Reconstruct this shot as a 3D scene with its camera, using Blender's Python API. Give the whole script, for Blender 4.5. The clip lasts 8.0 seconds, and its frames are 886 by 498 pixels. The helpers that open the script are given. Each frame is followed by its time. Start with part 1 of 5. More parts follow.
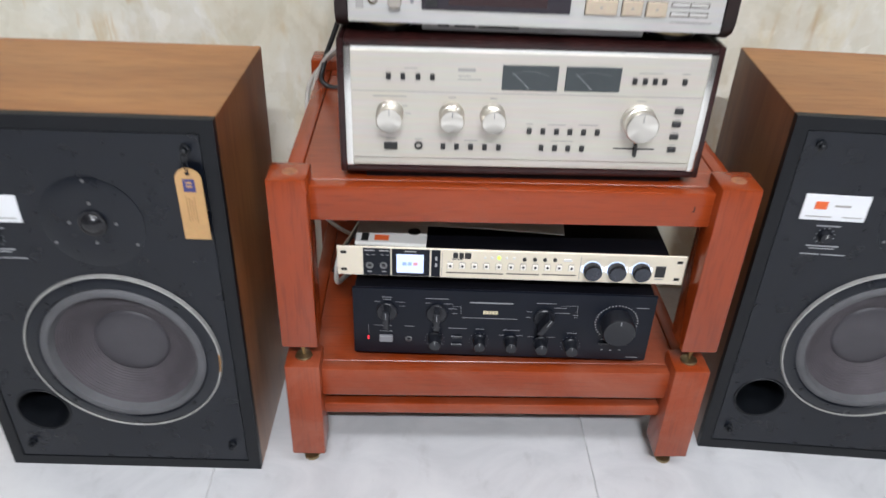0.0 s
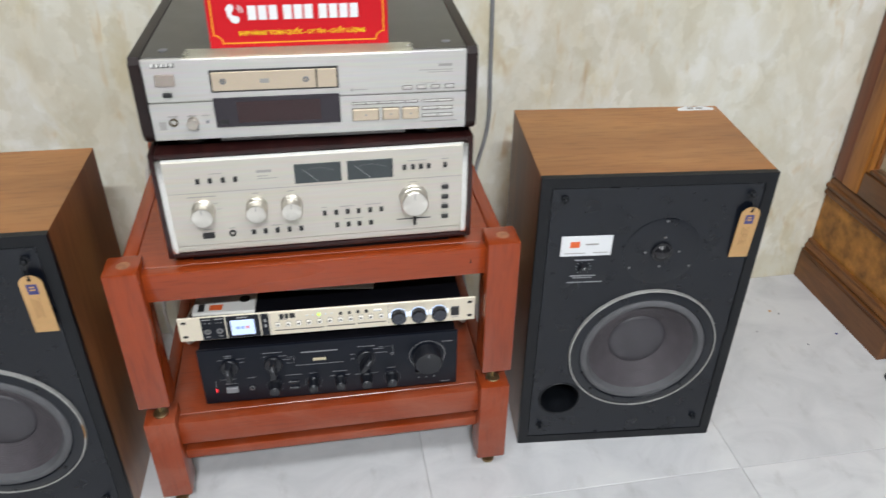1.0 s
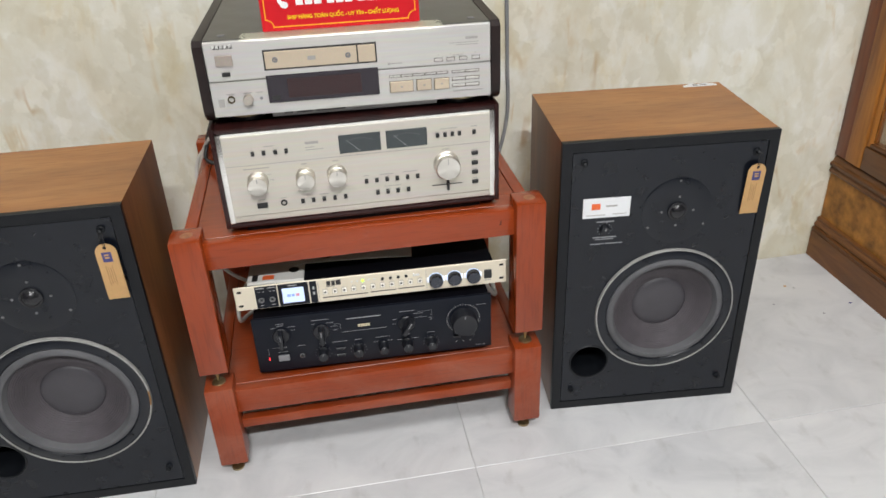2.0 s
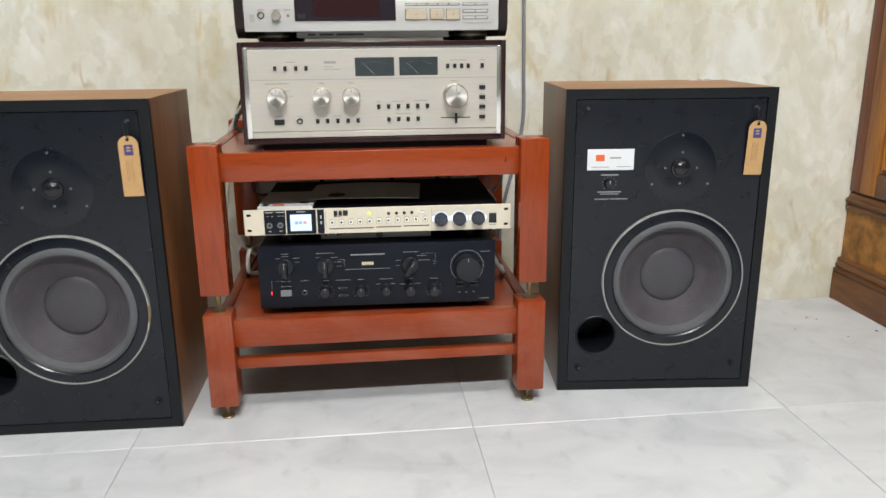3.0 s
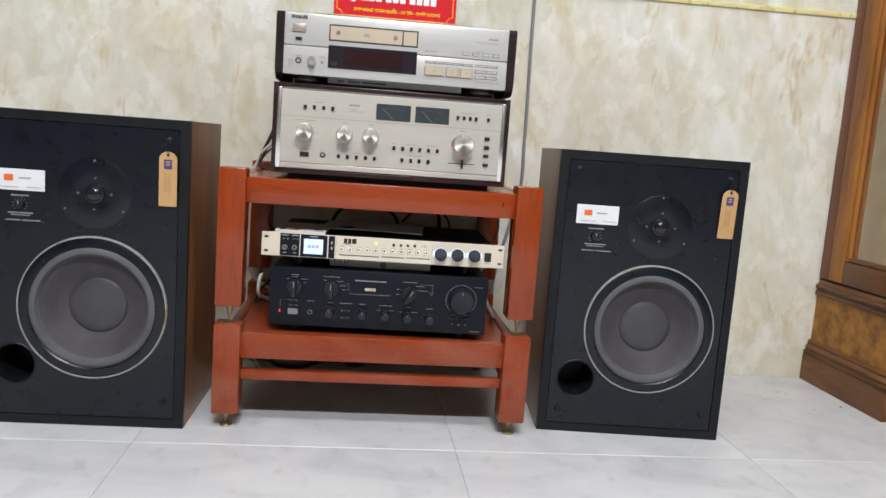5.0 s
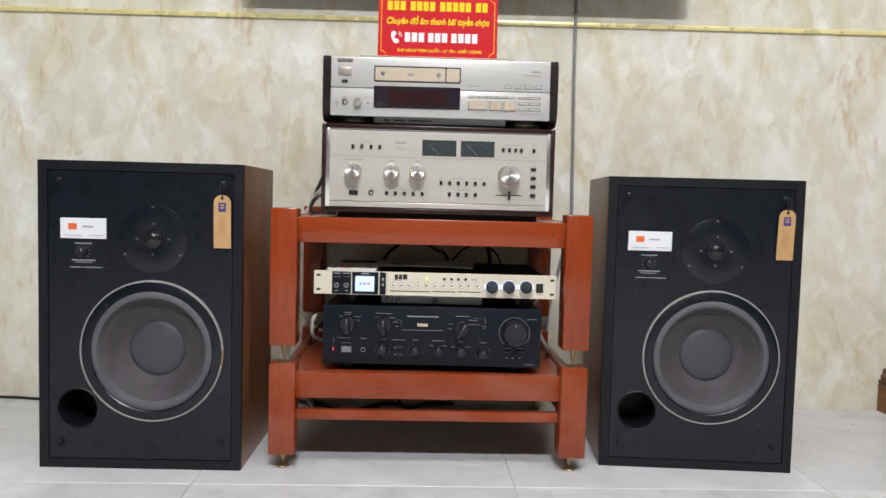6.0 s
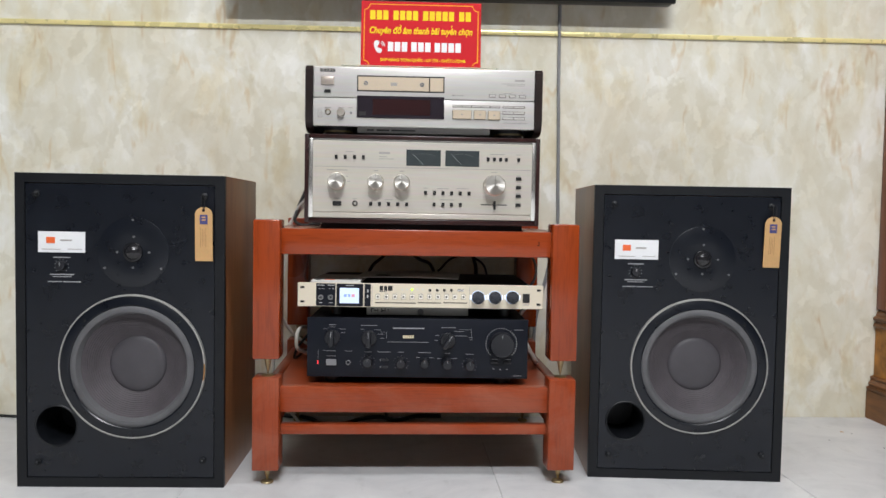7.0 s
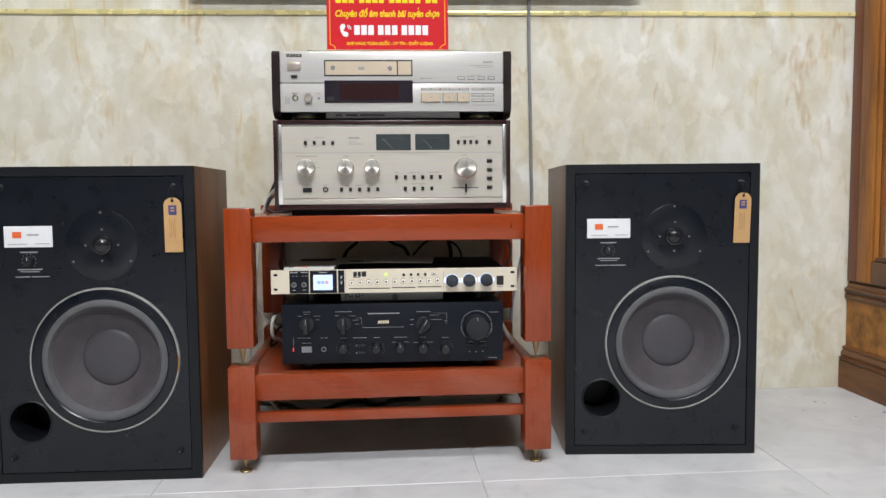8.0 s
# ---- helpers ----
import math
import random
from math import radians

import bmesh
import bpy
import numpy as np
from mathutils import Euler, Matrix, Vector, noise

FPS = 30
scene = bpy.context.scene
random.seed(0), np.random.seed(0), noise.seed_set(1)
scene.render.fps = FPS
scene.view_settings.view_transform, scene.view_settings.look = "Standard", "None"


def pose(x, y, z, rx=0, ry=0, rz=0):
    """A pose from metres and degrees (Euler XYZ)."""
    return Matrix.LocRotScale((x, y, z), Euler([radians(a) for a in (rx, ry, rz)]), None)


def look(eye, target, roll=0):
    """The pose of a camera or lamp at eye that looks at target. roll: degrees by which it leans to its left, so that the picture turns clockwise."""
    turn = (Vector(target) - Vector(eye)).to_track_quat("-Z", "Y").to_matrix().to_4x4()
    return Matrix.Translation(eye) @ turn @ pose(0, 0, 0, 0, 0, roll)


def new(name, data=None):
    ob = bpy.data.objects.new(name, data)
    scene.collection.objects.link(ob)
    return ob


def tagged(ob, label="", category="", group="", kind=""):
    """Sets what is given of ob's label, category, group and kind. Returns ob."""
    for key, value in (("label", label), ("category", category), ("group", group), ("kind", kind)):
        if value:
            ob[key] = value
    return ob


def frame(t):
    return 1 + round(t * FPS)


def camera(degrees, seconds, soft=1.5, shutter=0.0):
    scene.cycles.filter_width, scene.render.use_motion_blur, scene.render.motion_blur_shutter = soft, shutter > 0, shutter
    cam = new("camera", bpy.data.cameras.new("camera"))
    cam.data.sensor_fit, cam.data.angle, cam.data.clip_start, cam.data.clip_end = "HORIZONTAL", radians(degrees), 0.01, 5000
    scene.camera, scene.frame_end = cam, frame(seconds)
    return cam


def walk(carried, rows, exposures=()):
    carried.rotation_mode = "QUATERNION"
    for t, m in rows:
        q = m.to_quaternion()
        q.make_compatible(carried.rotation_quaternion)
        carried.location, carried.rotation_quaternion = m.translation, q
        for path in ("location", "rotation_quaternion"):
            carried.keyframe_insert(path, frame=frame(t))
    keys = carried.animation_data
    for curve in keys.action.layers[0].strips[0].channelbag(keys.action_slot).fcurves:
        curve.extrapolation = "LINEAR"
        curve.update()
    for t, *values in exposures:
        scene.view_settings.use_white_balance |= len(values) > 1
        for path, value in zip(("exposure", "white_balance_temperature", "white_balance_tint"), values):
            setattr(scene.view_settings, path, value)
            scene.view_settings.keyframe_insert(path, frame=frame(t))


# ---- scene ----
cam = camera(60.4, 8.0, shutter=0.4)
PATH = [
    (0, (0.002, -0.002, 0.951), (0.067, 1.68, -0.128), 2.2),
    (0.3, (-0.031, -0.079, 1.053), (0.108, 1.583, -0.051), 1.4),
    (0.5, (0.006, -0.11, 1.086), (0.217, 1.552, -0.007), 1.3),
    (0.8, (0.093, -0.124, 1.139), (0.363, 1.522, 0.035), 1.0),
    (1, (0.14, -0.127, 1.148), (0.433, 1.521, 0.053), 0.8),
    (1.3, (0.185, -0.152, 1.152), (0.495, 1.496, 0.063), 0.2),
    (1.5, (0.167, -0.176, 1.133), (0.483, 1.481, 0.06), 0.1),
    (1.8, (0.125, -0.236, 1.124), (0.392, 1.447, 0.079), -1.4),
    (2, (0.079, -0.28, 1.085), (0.348, 1.437, 0.096), -2.4),
    (2.2, (0.098, -0.316, 1.003), (0.332, 1.455, 0.104), -3.4),
    (3.3, (0.103, -0.551, 0.597), (0.282, 1.403, 0.213), 0.6),
    (3.5, (0.112, -0.598, 0.567), (0.273, 1.375, 0.284), 1.0),
    (3.8, (0.112, -0.629, 0.562), (0.276, 1.348, 0.369), 1.0),
    (4, (0.096, -0.634, 0.577), (0.312, 1.345, 0.382), 1.2),
    (4.2, (0.093, -0.633, 0.584), (0.344, 1.341, 0.379), 1.2),
    (5.3, (0.072, -0.629, 0.575), (0.285, 1.34, 0.296), 4.8),
    (5.5, (0.085, -0.628, 0.553), (0.224, 1.354, 0.321), 2.9),
    (5.7, (0.076, -0.635, 0.540), (0.135, 1.352, 0.375), 2.2),
    (6, (0.084, -0.633, 0.531), (0.164, 1.362, 0.407), 1.5),
    (6.3, (0.089, -0.633, 0.537), (0.198, 1.363, 0.413), 1.0),
    (6.5, (0.094, -0.637, 0.533), (0.205, 1.357, 0.422), 1.1),
    (6.8, (0.087, -0.633, 0.534), (0.194, 1.353, 0.441), 1.4),
    (7, (0.09, -0.618, 0.529), (0.201, 1.377, 0.435), 1.0),
    (7.5, (0.106, -0.618, 0.531), (0.251, 1.373, 0.401), -0.6),
    (8, (0.108, -0.617, 0.534), (0.266, 1.371, 0.391), -0.5),
]
EXPOSURES = [(0, 0.02, 6120, 13), (0.5, -0.10, 5980, 7), (1, -0.13, 6220, 10), (1.5, -0.13, 6430, 10), (2, -0.15, 6500, 11), (3.3, 0.05, 6450, 9), (3.6, 0.05, 6450, 9), (4, -0.07, 6400, 10), (5.5, -0.08, 6300, 12), (6, -0.09, 6350, 12), (8, -0.11, 6350, 12)]
walk(cam, [(t, look(eye, target, roll)) for t, eye, target, roll in PATH], EXPOSURES)
# ---- light ----
world = bpy.data.worlds.new("world")
scene.world = world
world.use_nodes = True
world.node_tree.nodes["Background"].inputs[0].default_value = (0.8, 0.85, 0.9, 1)
world.node_tree.nodes["Background"].inputs[1].default_value = 0.3


def ceiling_lamp(x, y, w, d, watts):
    data = bpy.data.lights.new("ceiling_light", "AREA")
    data.shape, data.size, data.size_y, data.energy = "RECTANGLE", w, d, watts
    data.color = (0.97, 0.985, 0.99)
    ob = new("ceiling_light_lamp", data)
    ob.matrix_world = pose(x, y, 2.83)
    return ob


# Out of view: an added fill pair, and one lamp placed from shadow edges.
LAMPS = [(-0.55, -0.35, 1.0, 0.5, 12.5), (0.95, -0.35, 1.0, 0.5, 16.0), (0.17, -1.65, 0.75, 0.12, 133)]
for lx, ly, lw, ld, watts in LAMPS:
    ceiling_lamp(lx, ly, lw, ld, watts)


# ---- materials ----
def nodes_of(name):
    m = bpy.data.materials.new(name)
    m.use_nodes = True
    t = m.node_tree
    return m, t, t.nodes["Principled BSDF"]


def node(t, kind, **values):
    n = t.nodes.new(kind)
    for k, v in values.items():
        n.inputs[k].default_value = v
    return n


def ramp(t, source, stops):
    r = t.nodes.new("ShaderNodeValToRGB")
    els = r.color_ramp.elements
    while len(els) < len(stops):
        els.new(0.5)
    for e, (p, c) in zip(els, stops):
        e.position, e.color = p, (*c, 1)
    t.links.new(source, r.inputs[0])
    return r


def noise_at(t, scale, stretch=(1, 1, 1), detail=5.0, rough=0.55, distortion=0.0):
    co = t.nodes.new("ShaderNodeTexCoord")
    mp = t.nodes.new("ShaderNodeMapping")
    mp.inputs["Scale"].default_value = stretch
    t.links.new(co.outputs["Object"], mp.inputs[0])
    n = node(t, "ShaderNodeTexNoise", Scale=scale, Detail=detail, Roughness=rough, Distortion=distortion)
    t.links.new(mp.outputs[0], n.inputs["Vector"])
    return n


def mix(t, fac, a, b, mode="MIX"):
    m = t.nodes.new("ShaderNodeMix")
    m.data_type, m.blend_type = "RGBA", mode
    for i, v in ((0, fac), (6, a), (7, b)):
        if isinstance(v, bpy.types.NodeSocket):
            t.links.new(v, m.inputs[i])
        else:
            m.inputs[i].default_value = v if i == 0 else (*v, 1)
    return m.outputs[2]


def bump(t, bsdf, height, strength, dist=0.001):
    b = node(t, "ShaderNodeBump", Strength=strength, Distance=dist)
    t.links.new(height, b.inputs["Height"])
    t.links.new(b.outputs[0], bsdf.inputs["Normal"])


def rough_from(t, bsdf, source, lo, hi):
    r = node(t, "ShaderNodeMapRange")
    r.inputs["To Min"].default_value, r.inputs["To Max"].default_value = lo, hi
    t.links.new(source, r.inputs["Value"])
    t.links.new(r.outputs[0], bsdf.inputs["Roughness"])


def coated(name, color, rough=0.5, metal=0.0, vary=0.12, scale=25.0, grain=400.0, relief=0.05, stretch=(1, 1, 1)):
    """Paint, plastic or metal with blotches, fine grain and slight relief."""
    m, t, b = nodes_of(name)
    big = noise_at(t, scale, stretch)
    fine = noise_at(t, grain, stretch, detail=2)
    dark = tuple(c * (1 - vary) for c in color)
    light = tuple(min(1, c * (1 + vary)) for c in color)
    c = ramp(t, big.outputs[0], [(0.3, dark), (0.7, light)])
    c2 = mix(t, 0.12, c.outputs[0], fine.outputs["Color"], "OVERLAY")
    t.links.new(c2, b.inputs["Base Color"])
    b.inputs["Metallic"].default_value = metal
    rough_from(t, b, big.outputs[0], max(0.03, rough - 0.08), min(1, rough + 0.08))
    if relief:
        bump(t, b, fine.outputs[0], relief)
    return m


def plain(name, color, rough=0.5, metal=0.0, glow=0.0):
    m, t, b = nodes_of(name)
    b.inputs["Base Color"].default_value = (*color, 1)
    b.inputs["Roughness"].default_value, b.inputs["Metallic"].default_value = rough, metal
    if glow:
        b.inputs["Emission Color"].default_value = (*color, 1)
        b.inputs["Emission Strength"].default_value = glow
    return m


def timber(name, dark, mid, light, axis, rough=0.35, coat=0.2, grain=28.0, run=0.06, gloss=0.35, blotch=0.22, dust=0.0):
    """Grained wood; axis names the directions along which the grain runs."""
    m, t, b = nodes_of(name)
    st = tuple(run if a in axis else 1.0 for a in "xyz")
    figure = noise_at(t, grain, st, detail=4, rough=0.6, distortion=0.6)
    pores = noise_at(t, grain * 9, st, detail=2)
    tone = noise_at(t, 5.0, tuple(0.35 if a in axis else 1.0 for a in "xyz"), detail=2)
    c = ramp(t, figure.outputs[0], [(0.28, dark), (0.5, mid), (0.74, light)])
    c1 = mix(t, blotch, c.outputs[0], tone.outputs[0], "OVERLAY")
    p = ramp(t, pores.outputs[0], [(0.34, (0.45, 0.4, 0.38)), (0.5, (1, 1, 1))])
    c2 = mix(t, 0.3, c1, p.outputs[0], "MULTIPLY")
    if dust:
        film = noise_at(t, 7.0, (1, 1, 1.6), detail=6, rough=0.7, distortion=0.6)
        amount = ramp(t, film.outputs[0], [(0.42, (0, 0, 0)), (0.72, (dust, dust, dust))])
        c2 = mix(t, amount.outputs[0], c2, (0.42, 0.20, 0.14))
    t.links.new(c2, b.inputs["Base Color"])
    rough_from(t, b, tone.outputs[0], rough - 0.1, rough + 0.12)
    b.inputs["Coat Weight"].default_value = coat
    b.inputs["Coat Roughness"].default_value = 0.16
    b.inputs["Specular IOR Level"].default_value = gloss
    bump(t, b, pores.outputs[0], 0.035)
    return m


def marble(name):
    """Cream wall panel with pale angular clouds, white wisps and thin ochre veins."""
    m, t, b = nodes_of(name)
    co = t.nodes.new("ShaderNodeTexCoord")
    warp = node(t, "ShaderNodeTexNoise", Scale=7.0, Detail=5.0, Roughness=0.62)
    t.links.new(co.outputs["Object"], warp.inputs["Vector"])
    bend = t.nodes.new("ShaderNodeMix")
    bend.data_type, bend.blend_type = "RGBA", "LINEAR_LIGHT"
    bend.inputs[0].default_value = 0.075
    t.links.new(co.outputs["Object"], bend.inputs[6])
    t.links.new(warp.outputs["Color"], bend.inputs[7])
    squash = t.nodes.new("ShaderNodeMapping")
    squash.inputs["Scale"].default_value = (1, 1, 0.62)
    t.links.new(bend.outputs[2], squash.inputs[0])
    cells = []
    for sc in (13.0, 33.0):
        v = t.nodes.new("ShaderNodeTexVoronoi")
        v.feature = "SMOOTH_F1"
        v.inputs["Scale"].default_value, v.inputs["Smoothness"].default_value = sc, 0.3
        t.links.new(squash.outputs[0], v.inputs["Vector"])
        cells.append(v)
    cloud = noise_at(t, 9.0, (1, 1, 0.65), detail=6, rough=0.6, distortion=0.5)
    patch = noise_at(t, 2.4, (1, 1, 0.6), detail=3)
    stain = noise_at(t, 8.0, (1.2, 1, 0.5), detail=6, rough=0.62, distortion=0.4)
    base = ramp(t, cloud.outputs[0], [(0.28, (0.655, 0.61, 0.475)), (0.42, (0.715, 0.685, 0.565)), (0.54, (0.745, 0.73, 0.63)), (0.66, (0.80, 0.795, 0.73))])
    big = ramp(t, cells[0].outputs["Color"], [(0.2, (0.91, 0.895, 0.84)), (0.55, (1, 1, 0.99)), (0.8, (1.07, 1.075, 1.09))])
    small = ramp(t, cells[1].outputs["Color"], [(0.2, (0.925, 0.915, 0.88)), (0.55, (1, 1, 1)), (0.85, (1.07, 1.07, 1.08))])
    base1 = mix(t, 0.66, base.outputs[0], big.outputs[0], "MULTIPLY")
    base1 = mix(t, 0.8, base1, small.outputs[0], "MULTIPLY")
    spots = ramp(t, stain.outputs[0], [(0.55, (1, 1, 1)), (0.62, (0.945, 0.90, 0.78)), (0.74, (0.87, 0.77, 0.56))])
    base1 = mix(t, 0.7, base1, spots.outputs[0], "MULTIPLY")
    out = mix(t, 0.2, base1, patch.outputs[0], "SOFT_LIGHT")
    VEINS = (
        (4.6, (1.3, 1, 0.30), 0.020, (0.54, 0.64), (0.50, 0.33, 0.12), 7.3, 0.55),
        (8.0, (1.3, 1, 0.34), 0.034, (0.56, 0.67), (0.60, 0.45, 0.22), 10.7, 0.5),
        (9.0, (1.0, 1, 0.7), 0.045, (0.50, 0.64), (0.84, 0.84, 0.80), 7.7, 0.38),
    )
    for sc, st, width, gate, col, sd, depth in VEINS:
        v = noise_at(t, sc, st, detail=4, rough=0.52, distortion=0.15)
        sub = node(t, "ShaderNodeMath")
        sub.operation = "SUBTRACT"
        sub.inputs[1].default_value = 0.5
        t.links.new(v.outputs[0], sub.inputs[0])
        ab = node(t, "ShaderNodeMath")
        ab.operation = "ABSOLUTE"
        t.links.new(sub.outputs[0], ab.inputs[0])
        streak = node(t, "ShaderNodeMapRange")
        streak.inputs["From Max"].default_value = width
        streak.inputs["To Min"].default_value, streak.inputs["To Max"].default_value = depth, 0.0
        streak.interpolation_type = "SMOOTHSTEP"
        t.links.new(ab.outputs[0], streak.inputs["Value"])
        g = noise_at(t, sd, (1.4, 1, 0.8), detail=3)
        gm = node(t, "ShaderNodeMapRange")
        gm.inputs["From Min"].default_value, gm.inputs["From Max"].default_value = gate
        t.links.new(g.outputs[0], gm.inputs["Value"])
        f = node(t, "ShaderNodeMath")
        f.operation = "MULTIPLY"
        t.links.new(streak.outputs[0], f.inputs[0])
        t.links.new(gm.outputs[0], f.inputs[1])
        out = mix(t, f.outputs[0], out, col)
    t.links.new(out, b.inputs["Base Color"])
    rough_from(t, b, patch.outputs[0], 0.28, 0.42)
    bump(t, b, cloud.outputs[0], 0.03)
    return m


def porcelain(name):
    """Pale floor tile, each one a little different, with faint grey clouds and scuffs."""
    m, t, b = nodes_of(name)
    info = t.nodes.new("ShaderNodeObjectInfo")
    cloud = noise_at(t, 5.0, (1, 1.4, 1), detail=7, rough=0.6, distortion=1.2)
    smear = noise_at(t, 23.0, (1, 0.5, 1), detail=4)
    base = ramp(t, cloud.outputs[0], [(0.3, (0.52, 0.525, 0.53)), (0.5, (0.61, 0.61, 0.612)), (0.7, (0.665, 0.665, 0.66))])
    dirt = ramp(t, smear.outputs[0], [(0.27, (0.72, 0.71, 0.69)), (0.42, (1, 1, 1))])
    c = mix(t, 0.5, base.outputs[0], dirt.outputs[0], "MULTIPLY")
    r = node(t, "ShaderNodeMapRange")
    r.inputs["To Min"].default_value, r.inputs["To Max"].default_value = 0.95, 1.0
    t.links.new(info.outputs["Random"], r.inputs["Value"])
    c2 = mix(t, 1.0, c, r.outputs[0], "MULTIPLY")
    t.links.new(c2, b.inputs["Base Color"])
    rough_from(t, b, smear.outputs[0], 0.28, 0.5)
    return m


def glass(name, tint, rough=0.02):
    m, t, b = nodes_of(name)
    b.inputs["Base Color"].default_value = (*tint, 1)
    b.inputs["Transmission Weight"].default_value = 1
    b.inputs["Roughness"].default_value = rough
    b.inputs["IOR"].default_value = 1.45
    return m


WALL = marble("cream_marble_panel")
TILE = porcelain("pale_porcelain")
GROUT = coated("grey_grout", (0.46, 0.455, 0.45), 0.9)
SHOP = coated("grey_shop_wall", (0.14, 0.135, 0.13), 0.85, scale=3, vary=0.25)
PLASTER = coated("light_grey_plaster", (0.58, 0.57, 0.55), 0.8, scale=3, vary=0.04)
GOLD = coated("gold_trim", (0.90, 0.80, 0.38), 0.28, 0.25, vary=0.06)
UNDERBOARD = coated("under_board", (0.20, 0.155, 0.115), 0.8, vary=0.25, scale=14)
WORN = coated("worn_wood", (0.30, 0.12, 0.055), 0.7, vary=0.4, scale=90)
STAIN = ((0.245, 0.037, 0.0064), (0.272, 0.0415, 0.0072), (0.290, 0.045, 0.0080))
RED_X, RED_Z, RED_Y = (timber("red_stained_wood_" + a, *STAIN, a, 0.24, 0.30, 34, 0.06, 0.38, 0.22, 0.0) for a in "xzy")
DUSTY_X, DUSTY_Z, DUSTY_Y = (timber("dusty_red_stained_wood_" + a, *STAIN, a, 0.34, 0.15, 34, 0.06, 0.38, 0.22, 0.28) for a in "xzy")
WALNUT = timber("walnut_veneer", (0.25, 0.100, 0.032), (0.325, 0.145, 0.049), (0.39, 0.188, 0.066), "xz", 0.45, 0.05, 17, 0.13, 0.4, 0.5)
# Side panels: walnut at about 0.7 of the top panel's colour.
WALNUT_SIDE = timber("walnut_veneer_side", (0.150, 0.056, 0.020), (0.232, 0.094, 0.032), (0.305, 0.135, 0.046), "z", 0.36, 0.22, 15, 0.10, 0.45, 0.5)
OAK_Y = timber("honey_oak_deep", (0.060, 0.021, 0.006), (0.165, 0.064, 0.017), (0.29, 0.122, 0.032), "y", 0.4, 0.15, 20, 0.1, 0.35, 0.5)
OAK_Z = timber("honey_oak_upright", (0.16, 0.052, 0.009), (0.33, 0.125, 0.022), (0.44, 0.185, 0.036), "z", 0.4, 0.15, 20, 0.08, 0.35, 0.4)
OAK_RED = timber("red_brown_oak", (0.09, 0.022, 0.007), (0.16, 0.042, 0.012), (0.22, 0.064, 0.018), "z", 0.35, 0.3, 20)
BURL = coated("burl_veneer", (0.32, 0.138, 0.026), 0.4, vary=0.55, scale=26)
BURL.node_tree.nodes["Principled BSDF"].inputs["Specular IOR Level"].default_value = 0.3
ROSE = timber("dark_rosewood", (0.013, 0.004, 0.004), (0.024, 0.0065, 0.006), (0.038, 0.011, 0.009), "y", 0.30, 0.18, 30)
EBONY = timber("near_black_wood", (0.008, 0.0038, 0.0034), (0.014, 0.0066, 0.0058), (0.022, 0.0105, 0.0090), "y", 0.42, 0.05, 30)
BLACK = coated("black_painted_baffle", (0.0030, 0.0048, 0.0092), 0.29, vary=0.2, relief=0.1)
BLACK.node_tree.nodes["Principled BSDF"].inputs["Specular IOR Level"].default_value = 0.5
EDGE = coated("black_front_edge", (0.0045, 0.0055, 0.0075), 0.46, vary=0.2)
FLANGE = coated("black_flange", (0.0045, 0.0052, 0.0070), 0.48, vary=0.2)
VOID = plain("dark_inside", (0.006, 0.006, 0.006), 0.9)
CONE = coated("paper_cone", (0.062, 0.054, 0.060), 0.7, vary=0.15, scale=40)
CAP = coated("dust_cap", (0.058, 0.054, 0.061), 0.5, vary=0.1)
SURROUND = coated("foam_surround", (0.092, 0.092, 0.097), 0.75, vary=0.15, relief=0.2)
RING = coated("pale_metal_ring", (0.36, 0.355, 0.335), 0.4, 0.3, vary=0.15, scale=60)
STEEL = plain("screw_steel", (0.28, 0.28, 0.28), 0.4, 0.9)
WHITE = coated("white_label", (0.75, 0.76, 0.77), 0.4, vary=0.03)
ORANGE = plain("orange_mark", (0.75, 0.13, 0.03), 0.5)
BLUE = plain("blue_mark", (0.05, 0.05, 0.17), 0.5)
KRAFT = coated("kraft_card", (0.52, 0.31, 0.13), 0.8, vary=0.08)
KRAFT_INK = plain("kraft_ink", (0.30, 0.17, 0.07), 0.8)
INK = plain("grey_print", (0.34, 0.325, 0.305), 0.6)
PALE = plain("pale_print", (0.42, 0.42, 0.41), 0.6)
DIM = plain("dim_print", (0.27, 0.275, 0.285), 0.6)
SILVER = coated("champagne_aluminium", (0.565, 0.530, 0.465), 0.36, 0.35, vary=0.02, grain=260, stretch=(0.05, 1, 1), relief=0.02)
SILVER_CD = coated("silver_aluminium", (0.555, 0.54, 0.512), 0.36, 0.3, vary=0.02, grain=260, stretch=(0.05, 1, 1), relief=0.02)
POLISH = coated("polished_aluminium", (0.85, 0.84, 0.80), 0.2, 1.0, vary=0.03)
SPUN, spun_t, spun_b = nodes_of("spun_aluminium")
spun_b.inputs["Base Color"].default_value = (0.80, 0.77, 0.705, 1)
spun_b.inputs["Metallic"].default_value, spun_b.inputs["Roughness"].default_value, spun_b.inputs["Anisotropic"].default_value = 1.0, 0.32, 0.85
spun_n = spun_t.nodes.new("ShaderNodeTangent")
spun_n.direction_type, spun_n.axis = "RADIAL", "Y"
spun_t.links.new(spun_n.outputs[0], spun_b.inputs["Tangent"])
BEIGE = coated("beige_aluminium", (0.60, 0.50, 0.375), 0.4, 0.5, vary=0.03)
LID = coated("grey_lid", (0.10, 0.095, 0.085), 0.35, 0.4, vary=0.08)
DISPLAY = coated("display_window", (0.017, 0.012, 0.018), 0.16, vary=0.1)
METER = coated("meter_glass", (0.040, 0.049, 0.051), 0.2, vary=0.1)
METER_LINE = plain("meter_line", (0.16, 0.17, 0.17), 0.5)
BUTTON = coated("black_button", (0.015, 0.015, 0.015), 0.35)
